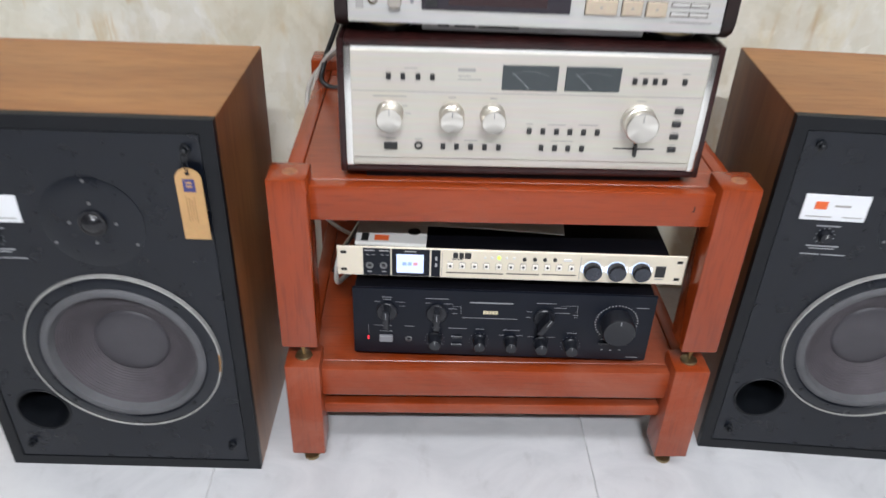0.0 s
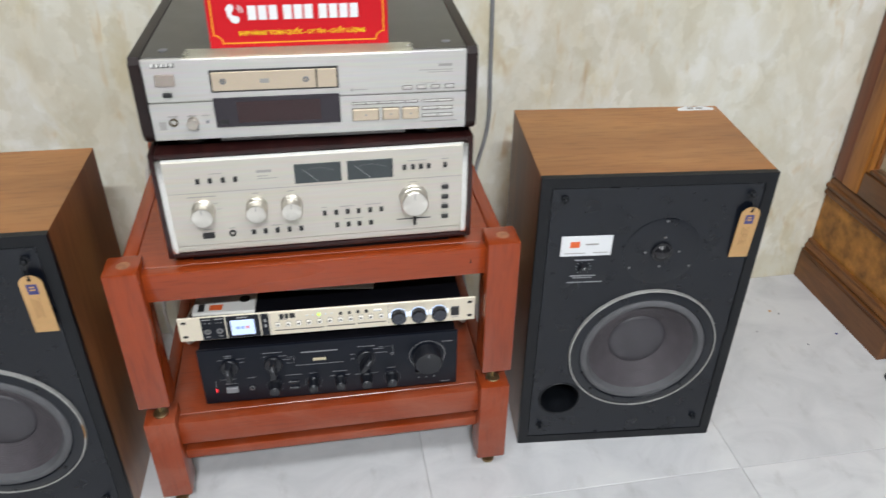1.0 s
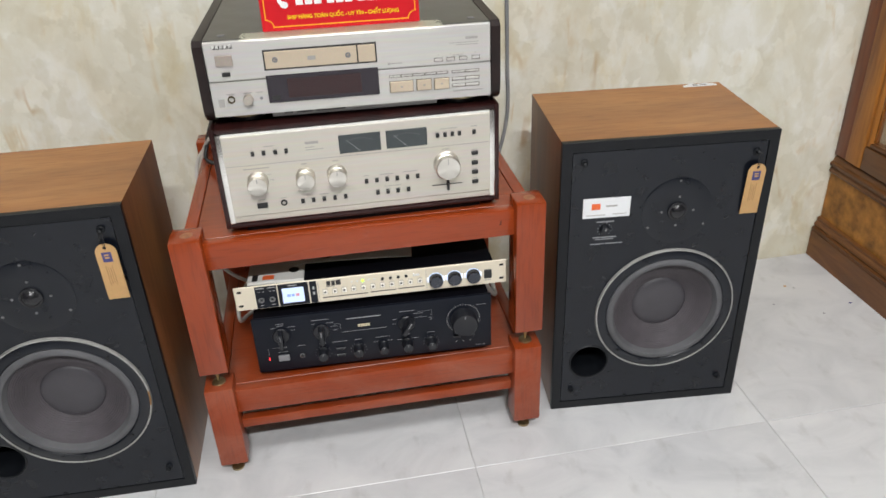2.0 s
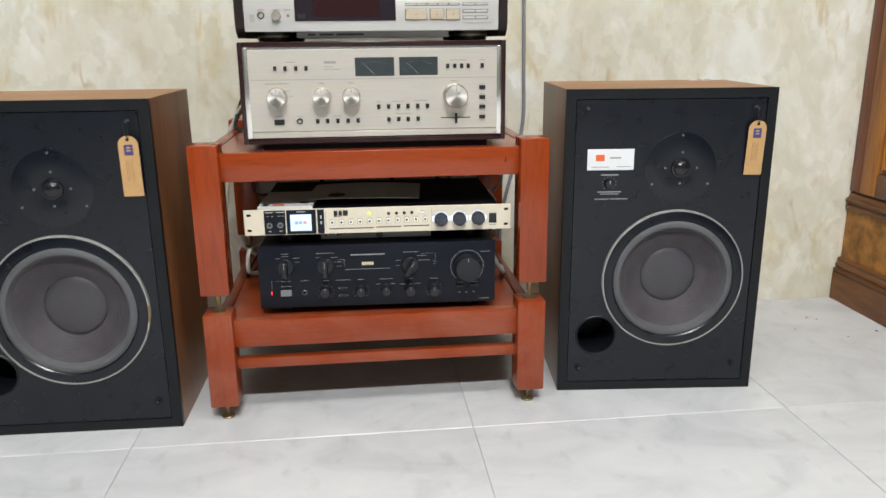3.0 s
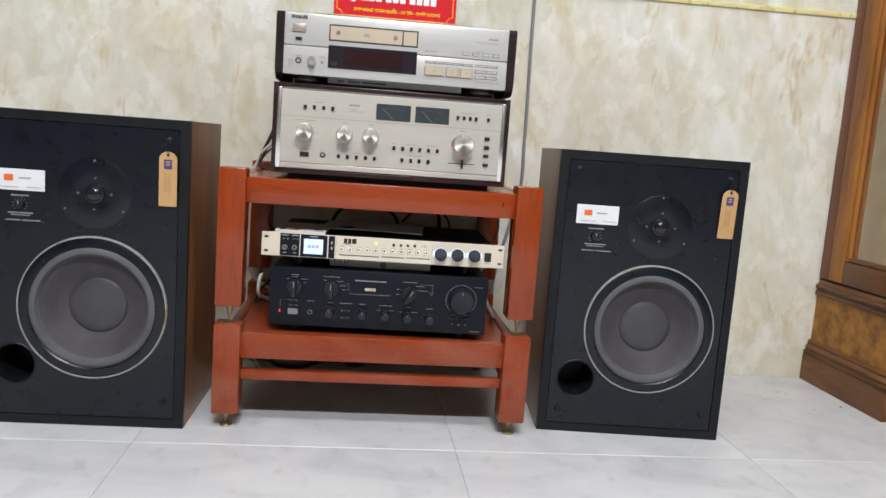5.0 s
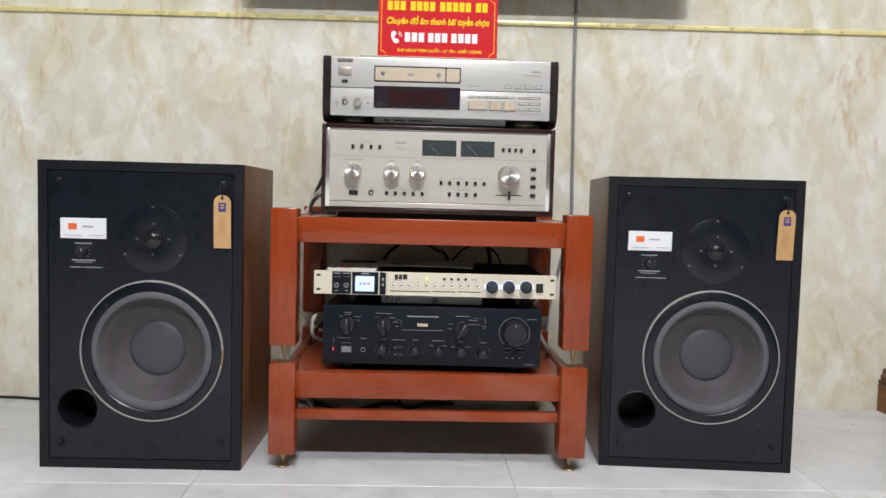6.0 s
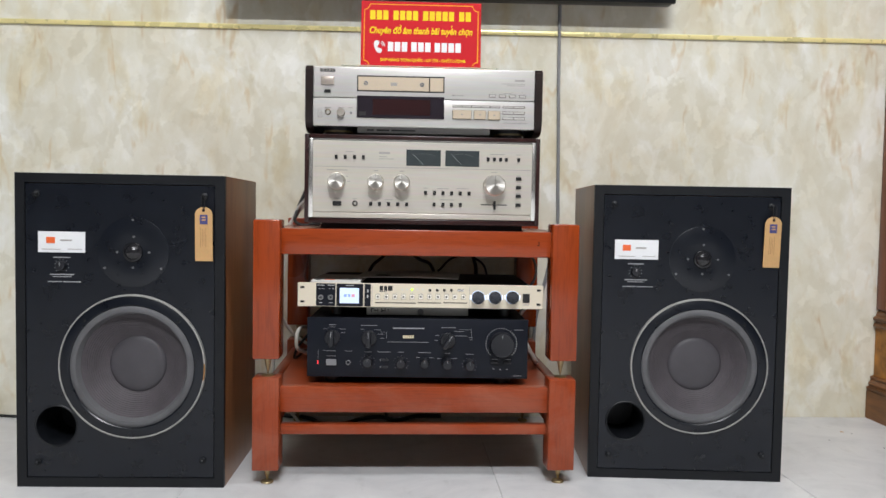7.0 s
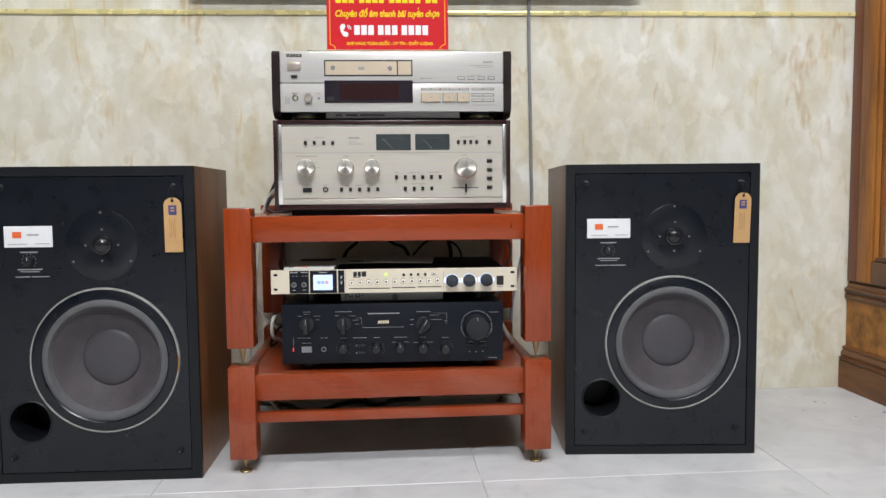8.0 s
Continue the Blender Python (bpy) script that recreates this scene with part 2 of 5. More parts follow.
CREAM = coated("cream_panel", (0.74, 0.67, 0.53), 0.38, 0.2, vary=0.03)
CHASSIS = coated("black_chassis", (0.003, 0.003, 0.005), 0.5, vary=0.2)
DARK = coated("black_faceplate", (0.0048, 0.0064, 0.0118), 0.42, vary=0.15)
KNOB = coated("black_knob", (0.0085, 0.0095, 0.013), 0.4, vary=0.15)
GREYKEY = plain("grey_key", (0.20, 0.20, 0.21), 0.4)
LCD = plain("lcd_white", (0.60, 0.72, 0.93), 0.4, 0.0, 0.4)
LCD_MARK = plain("lcd_mark", (0.28, 0.40, 0.70), 0.4, 0.0, 0.3)
HALO = plain("knob_halo", (0.72, 0.82, 1.0), 0.4, 0.0, 0.9)
KEY_LINE = coated("key_line", (0.46, 0.41, 0.32), 0.5, vary=0.1)
KEY_EDGE = coated("key_edge", (0.10, 0.085, 0.065), 0.5, vary=0.2)
GREEN = plain("green_lamp", (0.45, 0.9, 0.08), 0.4, 0.0, 1.3)
RED_LED = plain("red_lamp", (0.9, 0.03, 0.04), 0.4, 0.0, 1.0)
BRASS = coated("aged_brass", (0.40, 0.315, 0.175), 0.42, 1.0, vary=0.25, scale=120)
SIGN_RED = coated("red_sign", (0.52, 0.008, 0.014), 0.6, vary=0.04)
SIGN_YELLOW = plain("sign_yellow", (0.78, 0.56, 0.015), 0.65)
SIGN_ORANGE = plain("sign_orange", (0.80, 0.36, 0.02), 0.65)
SIGN_WHITE = plain("sign_white", (0.74, 0.74, 0.74), 0.65)
for sheet_print in (SIGN_RED, SIGN_YELLOW, SIGN_ORANGE, SIGN_WHITE):
    sheet_print.node_tree.nodes["Principled BSDF"].inputs["Specular IOR Level"].default_value = 0.2
TAPE = glass("yellowed_tape", (0.94, 0.93, 0.78), 0.35)
TAPE.node_tree.nodes["Principled BSDF"].inputs["Transmission Weight"].default_value = 0.93
TINT = glass("tinted_glass", (0.62, 0.53, 0.42))
PAPER = coated("paper", (0.70, 0.70, 0.66), 0.8, vary=0.04)
CARTON = coated("grey_carton", (0.68, 0.68, 0.65), 0.8, vary=0.06)
GREYWIRE = coated("grey_cable", (0.23, 0.235, 0.24), 0.55)
WHITEWIRE = coated("white_cable", (0.62, 0.60, 0.55), 0.55)
BLACKWIRE = coated("black_cable", (0.012, 0.012, 0.012), 0.5)
REDWIRE = coated("brown_red_cable", (0.16, 0.04, 0.035), 0.5)
for low_sheen, level in ((DARK, 0.26), (CHASSIS, 0.2), (EDGE, 0.35), (EBONY, 0.3)):
    low_sheen.node_tree.nodes["Principled BSDF"].inputs["Specular IOR Level"].default_value = level
SCREEN = coated("dark_screen", (0.01, 0.01, 0.012), 0.12, vary=0.1)


# ---- mesh helpers ----
def box(bm, lo, hi, bevel=0.0, seg=2):
    made = bmesh.ops.create_cube(bm, size=1.0)["verts"]
    for v in made:
        v.co = [lo[i] + (v.co[i] + 0.5) * (hi[i] - lo[i]) for i in range(3)]
    if bevel:
        edges = list({e for v in made for e in v.link_edges})
        bmesh.ops.bevel(bm, geom=edges, offset=bevel, segments=seg, affect="EDGES", profile=0.5)
    return bm


def a_box(lo, hi, bevel=0.0, seg=2):
    return box(bmesh.new(), lo, hi, bevel, seg)


def turned(profile, x, z, y=0.0, seg=40, bm=None):
    """A round thing on a front face: rings of (radius, height out of the face), round the point x, z."""
    bm = bm or bmesh.new()
    rings = []
    for r, h in profile:
        if r < 1e-6:
            rings.append([bm.verts.new((x, y - h, z))])
        else:
            rings.append([bm.verts.new((x + r * math.cos(2 * math.pi * i / seg), y - h, z + r * math.sin(2 * math.pi * i / seg))) for i in range(seg)])
    for a, b in zip(rings, rings[1:]):
        for i in range(seg):
            j = (i + 1) % seg
            if len(a) == 1 and len(b) > 1:
                bm.faces.new((a[0], b[i], b[j]))
            elif len(b) == 1 and len(a) > 1:
                bm.faces.new((a[i], b[0], a[j]))
            elif len(a) > 1:
                bm.faces.new((a[i], b[i], b[j], a[j]))
    bmesh.ops.recalc_face_normals(bm, faces=bm.faces)
    return bm


def upright(profile, x, y, z=0.0, seg=24):
    """A round thing that stands: rings of (radius, height)."""
    bm = turned(profile, 0, 0, 0, seg)
    bmesh.ops.transform(bm, matrix=Matrix.Translation((x, y, z)) @ Matrix.Rotation(radians(-90), 4, "X"), verts=bm.verts)
    return bm


def mesh_of(name, bm, material, smooth=True):
    me = bpy.data.meshes.new(name)
    bm.to_mesh(me)
    bm.free()
    me.materials.append(material)
    if smooth:
        for p in me.polygons:
            p.use_smooth = True
        me.set_sharp_from_angle(angle=radians(35))
    return me


def part(name, bm, material, parent, label=""):
    ob = new(name, mesh_of(name, bm, material))
    ob.parent = parent
    return tagged(ob, label, kind="stuff" if name.endswith("print") or name in ("volume_scale", "border", "meter_scale") else "")


def thing(name, m, label, category, group="", kind=""):
    ob = new(name)
    ob.matrix_world = m
    ob.empty_display_size = 0.05
    return tagged(ob, label, category, group, kind)


def single(name, bm, material, m, label, category, group="", kind=""):
    ob = new(name, mesh_of(name, bm, material))
    ob.matrix_world = m
    return tagged(ob, label, category, group, kind)


def bars(spots, y, t=0.0006):
    """Thin raised print: rectangles of centre x, centre z, width, height."""
    bm = bmesh.new()
    for x, z, w, h in spots:
        box(bm, (x - w / 2, y - t, z - h / 2), (x + w / 2, y + 0.0004, z + h / 2))
    return bm


def words(text, width, height, lean=0.0, weight=0.012):
    """Lettering with the built-in font, fitted into a width and height, facing -y, centred."""
    cu = bpy.data.curves.new("words", "FONT")
    cu.body, cu.align_x, cu.align_y, cu.extrude, cu.shear = text, "CENTER", "CENTER", 0.02, lean
    cu.offset = weight
    ob = new("words", cu)
    bpy.context.view_layer.update()
    me = bpy.data.meshes.new_from_object(ob)
    bpy.data.objects.remove(ob)
    bm = bmesh.new()
    bm.from_mesh(me)
    bpy.data.meshes.remove(me)
    xs = [v.co.x for v in bm.verts]
    ys = [v.co.y for v in bm.verts]
    cx, cy, sx, sy = (min(xs) + max(xs)) / 2, (min(ys) + max(ys)) / 2, width / (max(xs) - min(xs)), height / (max(ys) - min(ys))
    for v in bm.verts:
        v.co = ((v.co.x - cx) * sx, -v.co.z * 0.02, (v.co.y - cy) * sy)
    return bm


def wire(name, points, r, material, label, category="cable", seg=8):
    cu = bpy.data.curves.new(name, "CURVE")
    cu.dimensions, cu.bevel_depth, cu.bevel_resolution, cu.resolution_u = "3D", r, 2, seg
    sp = cu.splines.new("BEZIER")
    sp.bezier_points.add(len(points) - 1)
    for p, q in zip(sp.bezier_points, points):
        p.co = q
        p.handle_left_type = p.handle_right_type = "AUTO"
    ob = new("cable_path", cu)
    bpy.context.view_layer.update()
    me = bpy.data.meshes.new_from_object(ob)
    bpy.data.objects.remove(ob)
    me.name = name
    me.materials.clear()
    me.materials.append(material)
    for p in me.polygons:
        p.use_smooth = True
    return tagged(new(name, me), label, category)


def extruded(outline, y0, y1):
    """A plate between y0 and y1 from an outline of (x, z)."""
    bm = bmesh.new()
    a = [bm.verts.new((x, y0, z)) for x, z in outline]
    b = [bm.verts.new((x, y1, z)) for x, z in outline]
    bm.faces.new(a)
    bm.faces.new(b[::-1])
    n = len(a)
    for i in range(n):
        bm.faces.new((a[i], b[i], b[(i + 1) % n], a[(i + 1) % n]))
    bmesh.ops.recalc_face_normals(bm, faces=bm.faces)
    return bm


def drilled_plate(w, h, holes, y0, y1, seg=48):
    """A rectangular plate (x 0..w, z 0..h) with round holes of (x, z, r)."""
    bm = bmesh.new()
    loops = [[(0, 0), (w, 0), (w, h), (0, h)]]
    for x, z, r in holes:
        loops.append([(x + r * math.cos(2 * math.pi * i / seg), z + r * math.sin(2 * math.pi * i / seg)) for i in range(seg)])
    edges, sides = [], []
    for lp in loops:
        vs = [bm.verts.new((x, y0, z)) for x, z in lp]
        es = [bm.edges.new((vs[i], vs[(i + 1) % len(vs)])) for i in range(len(vs))]
        edges += es
        sides.append(vs)
    bmesh.ops.triangle_fill(bm, use_beauty=True, use_dissolve=False, edges=edges, normal=(0, -1, 0))
    for vs in sides:
        back = [bm.verts.new((v.co.x, y1, v.co.z)) for v in vs]
        for i in range(len(vs)):
            j = (i + 1) % len(vs)
            bm.faces.new((vs[i], vs[j], back[j], back[i]))
    bmesh.ops.recalc_face_normals(bm, faces=bm.faces)
    return bm


# ---- the room ----
WALL_Y, X0, X1, Y0, TOP = 1.345, -3.313, 3.887, -3.443, 2.9
single("wall_north", a_box((X0, WALL_Y, -0.1), (X1, WALL_Y + 0.12, TOP)), WALL, pose(0, 0, 0), "cream marble-look wall panelling with ochre veins", "wall", kind="structure")
# Unseen walls added to close the room; dark grey keeps reflections low.
for nm, lo, hi in (("wall_south", (X0, Y0 - 0.12, -0.1), (X1, Y0, TOP)), ("wall_west", (X0 - 0.12, Y0 - 0.12, -0.1), (X0, WALL_Y + 0.12, TOP)), ("wall_east", (X1, Y0 - 0.12, -0.1), (X1 + 0.12, WALL_Y + 0.12, TOP))):
    single(nm, a_box(lo, hi), SHOP, pose(0, 0, 0), "plain grey closing wall, out of view", "wall", kind="structure")
# Unseen ceiling, greyed to cut the light it bounces down.
single("ceiling", a_box((X0, Y0, TOP), (X1, WALL_Y, TOP + 0.1)), PLASTER, pose(0, 0, 0), "plain light grey ceiling, out of view", "ceiling", kind="structure")
single("trim", a_box((-0.991, WALL_Y - 0.006, -0.006), (X1, WALL_Y - 0.0005, 0.006), 0.002), GOLD, pose(0, 0, 0.9905, 0, -0.39, 0), "thin gold metal trim strip along the wall", "trim", kind="structure")
single("trim", a_box((-1.085, WALL_Y - 0.014, 0.0), (-0.991, WALL_Y - 0.0005, 2.12), 0.002), coated("brown_casing_wood", (0.23, 0.085, 0.033), 0.45, vary=0.18, scale=14, stretch=(1, 1, 0.1)), pose(0, 0, 0), "upright red-brown wooden casing against the wall", "trim", kind="structure")
floor = single("floor", a_box((X0, Y0, -0.1), (X1, WALL_Y, -0.002)), GROUT, pose(0, 0, 0), "grey grout bed under pale floor tiles", "floor", kind="structure")

# ---- loudspeakers ----
SW, SD, SH = 0.386, 0.273, 0.591


def loudspeaker(m, label):
    """Origin: lower left front corner."""
    sp = thing("loudspeaker", m, label, "loudspeaker", "pair of loudspeakers")
    f = 0.018
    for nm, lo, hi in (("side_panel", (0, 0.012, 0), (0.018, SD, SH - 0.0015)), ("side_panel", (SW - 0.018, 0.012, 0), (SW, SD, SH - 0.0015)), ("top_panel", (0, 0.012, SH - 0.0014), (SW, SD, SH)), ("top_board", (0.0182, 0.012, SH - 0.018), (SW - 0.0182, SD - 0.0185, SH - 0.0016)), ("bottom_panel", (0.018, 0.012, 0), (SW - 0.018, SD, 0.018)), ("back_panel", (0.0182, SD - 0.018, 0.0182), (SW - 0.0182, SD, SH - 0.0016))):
        part(nm, a_box(lo, hi), WALNUT_SIDE if nm == "side_panel" else WALNUT, sp, "walnut veneered side panel, darker than the top" if nm == "side_panel" else "walnut veneered panel")
    edge = bmesh.new()
    for lo, hi in (((0, 0, 0), (f, 0.0118, SH)), ((SW - f, 0, 0), (SW, 0.0118, SH)), ((f, 0, SH - f), (SW - f, 0.0118, SH)), ((f, 0, 0), (SW - f, 0.0118, f))):
        box(edge, lo, hi)
    part("front_edge", edge, EDGE, sp, "black front edge")
    bx, bw, bh = f + 0.0015, SW - 2 * f - 0.003, SH - 2 * f - 0.003
    wx, wz, tx, tz, px, pz = 0.2155, 0.2305, 0.2165, 0.446, 0.073, 0.1165
    bm = drilled_plate(bw, bh, [(wx - bx, wz - bx, 0.118), (px - bx, pz - bx, 0.0375)], 0.0012, 0.017)
    bmesh.ops.translate(bm, verts=bm.verts, vec=(bx, 0, bx))
    baffle = part("baffle", bm, BLACK, sp, "black painted baffle")
    y = 0.0012
    woofer = part("woofer", turned([(0.1150, 0.004), (0.1175, 0.006), (0.131, 0.005), (0.1345, 0.003), (0.1345, -0.001)], wx, wz, y, 64), BLACK, sp, "round black woofer frame")
    part("ring", turned([(0.1332, 0.0045), (0.1338, 0.006), (0.1360, 0.0055), (0.1370, 0.001), (0.1370, -0.001)], wx, wz, y, 72), RING, woofer, "pale worn metal ring")
    part("surround", turned([(0.1155, 0.0035), (0.1125, 0.0068), (0.1080, 0.0082), (0.1035, 0.0068), (0.1005, 0.0005), (0.0985, -0.004)], wx, wz, y, 64), SURROUND, woofer, "grey foam surround")
    prof = [(0.0990, -0.004)]
    for k in range(1, 15):
        r = 0.0990 - k * 0.0034
        lift = 0.0004 if 2 < k < 9 else 0.0
        prof += [(r + 0.0022, -0.0036 - 0.0019 * k), (r + 0.0011, -0.0036 - 0.0019 * k + lift), (r, -0.0044 - 0.0019 * k)]
    part("cone", turned(prof, wx, wz, y, 64), CONE, woofer, "brownish grey paper cone")
    part("dust_cap", turned([(0.0545, -0.0305)] + [(0.0535 * math.cos(a), -0.0295 + 0.0085 * math.sin(a)) for a in (0.15, 0.35, 0.6, 0.85, 1.1, 1.35)] + [(0, -0.0208)], wx, wz, y, 48), CAP, woofer, "grey dust cap")
    for a in (45, 135, 225, 315):
        ca, sa = 0.123 * math.cos(radians(a)), 0.123 * math.sin(radians(a))
        part("screw", turned([(0.0035, 0.004), (0.0035, 0.0068), (0.002, 0.0072), (0, 0.0068)], wx + ca, wz + sa, y, 12), FLANGE, woofer)
    part("woofer_back", turned([(0.12, -0.016), (0.03, -0.055), (0, -0.055)], wx, wz, y, 32), VOID, sp)
    tw = part("tweeter", turned([(0.0655, -0.001), (0.0655, 0.0008), (0.0645, 0.0012), (0.03, 0.0012), (0.022, 0.0003), (0.0165, 0.0003)], tx, tz, y, 64), BLACK, sp, "round black tweeter plate")
    part("dome", turned([(0.0185, 0.001), (0.0175, 0.004), (0.0145, 0.0045), (0.012, 0.008), (0.0075, 0.011), (0, 0.0125)], tx, tz, y, 32), coated("tweeter_dome", (0.012, 0.012, 0.014), 0.2) if "tweeter_dome" not in bpy.data.materials else bpy.data.materials["tweeter_dome"], tw, "shiny dark dome")
    for dx, dz in ((0, 0.0605), (0.0015, 0.029), (-0.029, 0), (0.030, 0), (0, -0.029), (0.052, -0.03), (-0.052, -0.03)):
        part("screw", turned([(0.0022, 0.001), (0.0022, 0.0024), (0, 0.0028)], tx + dx, tz + dz, y, 10), STEEL, tw)
    port = part("port", turned([(0.041, 0.0003), (0.0395, 0.0015), (0.037, 0.0005), (0.0362, -0.012), (0.0355, -0.10), (0, -0.10)], px, pz, y, 48), EDGE, sp, "round black bass port")
    plate = part("badge", a_box((0.042, y - 0.0015, 0.4435), (0.1285, y + 0.001, 0.4825), 0.0005, 1), WHITE, sp, "white maker's plate")
    part("badge_mark", bars([(0.0655, 0.4665, 0.016, 0.0115)], y - 0.0015), ORANGE, plate)
    part("badge_print", bars([(0.094, 0.4665, 0.021, 0.0028), (0.066, 0.4495, 0.034, 0.0012), (0.110, 0.450, 0.026, 0.0012)], y - 0.0015), INK, plate)
    dial = part("level_control", turned([(0.0095, -0.001), (0.0095, 0.003), (0.0075, 0.008), (0, 0.0085)], 0.0845, 0.4185, y, 24), KNOB, sp, "small black level knob")
    spots = [(0.085, 0.4345, 0.032, 0.0022), (0.0855, 0.4025, 0.044, 0.0022), (0.0855, 0.3985, 0.034, 0.0016), (0.072, 0.389, 0.026, 0.0018), (0.104, 0.389, 0.032, 0.0018)]
    spots += [(0.0845 + 0.0125 * math.cos(radians(a)), 0.4185 + 0.0125 * math.sin(radians(a)), 0.0014, 0.0014) for a in range(-45, 226, 30)]
    part("print", bars(spots, y), DIM, sp, "fine pale print")
    part("pointer", bars([(0.0845, 0.4222, 0.0012, 0.006)], y - 0.0084), PALE, dial)
    for u, v in ((0.040, 0.553), (0.3485, 0.553), (0.040, 0.048), (0.3465, 0.053)):
        part("grille_peg", turned([(0.0065, -0.001), (0.0065, 0.003), (0.004, 0.004), (0.004, 0.010), (0.002, 0.0115), (0, 0.0115)], u, v, y, 16), EDGE, sp)
    return sp


def ring_arc(x, z, y, r0, r1, h, a0, a1, n=8):
    """A short curved strip lying on a ring."""
    bm = bmesh.new()
    rows = []
    for i in range(n + 1):
        a = radians(a0 + (a1 - a0) * i / n)
        ca, sa = math.cos(a), math.sin(a)
        rows.append([bm.verts.new((x + r * ca, y - hh, z + r * sa)) for r, hh in ((r0, h - 0.0012), (r0, h), (r1, h), (r1, h - 0.0012))])
    for p, q in zip(rows, rows[1:]):
        for i in range(3):
            bm.faces.new((p[i], p[i + 1], q[i + 1], q[i]))
    bmesh.ops.recalc_face_normals(bm, faces=bm.faces)
    return bm


def hang_tag(m, tilt, label):
    """A card tag hanging by a loop from a peg; origin at the peg."""
    h, w = 0.101, 0.0325
    tg = thing("hang_tag", m @ pose(0, 0, 0, tilt, 0, 0), label, "tag", "tags on the loudspeakers")
    out = [(-w / 2, -h - 0.02), (w / 2, -h - 0.02)]
    out += [(w / 2 * math.cos(a), -0.036 + 0.016 * math.sin(a)) for a in [radians(10 + 16 * i) for i in range(11)]]
    card = part("card", extruded(out, -0.0008, 0.0008), KRAFT, tg, "tan kraft card")
    part("eyelet", turned([(0.0025, 0.0012), (0.0028, 0.0016), (0, 0.0016)], 0, -0.0265, 0, 14), VOID, card)
    part("emblem", bars([(0.0, -0.0435, 0.0145, 0.0175)], -0.0008, 0.0004), BLUE, card)
    part("emblem_print", bars([(0.0, -0.0395, 0.007, 0.0025), (0.0, -0.0445, 0.007, 0.0025)], -0.0012, 0.0003), KRAFT, card)
    part("card_print", bars([(-0.006 + 0.0032 * i, -0.077, 0.0009, 0.036 - 0.004 * (i % 3)) for i in range(4)], -0.0008, 0.0003), KRAFT_INK, card)
    cord = wire("cord", [(0, 0.001, -0.026), (-0.003, -0.004, -0.012), (0, -0.002, 0.002), (0.003, -0.004, -0.012), (0.0005, -0.001, -0.026)], 0.0007, BLACKWIRE, "black cord", seg=6)
    del cord["category"]
    cord.parent = tg
    return tg


M_R = pose(0.4755, 0.884, 0, 0, 0, -4.9)
M_L = pose(-0.6255, 0.836, 0, 0, 0, -1.3)
rusty = loudspeaker(M_L, "walnut loudspeaker with black front, standing on the floor")
rusty_woofer = next(c for c in rusty.children if c.name.startswith("woofer") and c.children)
part("rust_spot", ring_arc(0.2155, 0.2305, 0.0012, 0.1336, 0.1364, 0.0063, -10, 3), coated("rust", (0.24, 0.13, 0.05), 0.8, vary=0.4, scale=200), rusty_woofer, "brown rust spot on the ring")
loudspeaker(M_R, "walnut loudspeaker with black front and torn sticker on top")
hang_tag(M_L @ pose(0.350, -0.0105, 0.553), 1.5, "tan card tag with dark blue emblem hanging from a peg")
hang_tag(M_R @ pose(0.350, -0.0105, 0.553), 4.0, "tan card tag with dark blue emblem hanging off the front")
bm = extruded([(0, 0), (0.02, -0.012), (0.034, -0.007), (0.05, -0.011), (0.07, -0.002), (0.068, 0.008), (0, 0.009)], 0, 0.0006)
bmesh.ops.transform(bm, matrix=Matrix.Rotation(radians(-90), 4, "X"), verts=bm.verts)
for v in bm.verts:
    v.co.y = -v.co.y
sticker = single("sticker", bm, WHITE, M_R @ pose(0.307, 0.262, SH + 0.0002), "torn white paper sticker at the edge of a loudspeaker top", "sticker")
part("sticker_print", a_box((0.02, -0.004, 0.0004), (0.03, 0.002, 0.0014)), INK, sticker)
part("sticker_print", a_box((0.036, -0.003, 0.0004), (0.048, 0.002, 0.0014)), INK, sticker)

# ---- hi-fi stand, two stacked tables ----
PX = ((-0.1885, -0.1375), (0.382, 0.4345))
PY = ((0.832, 0.884), (1.276, 1.327))


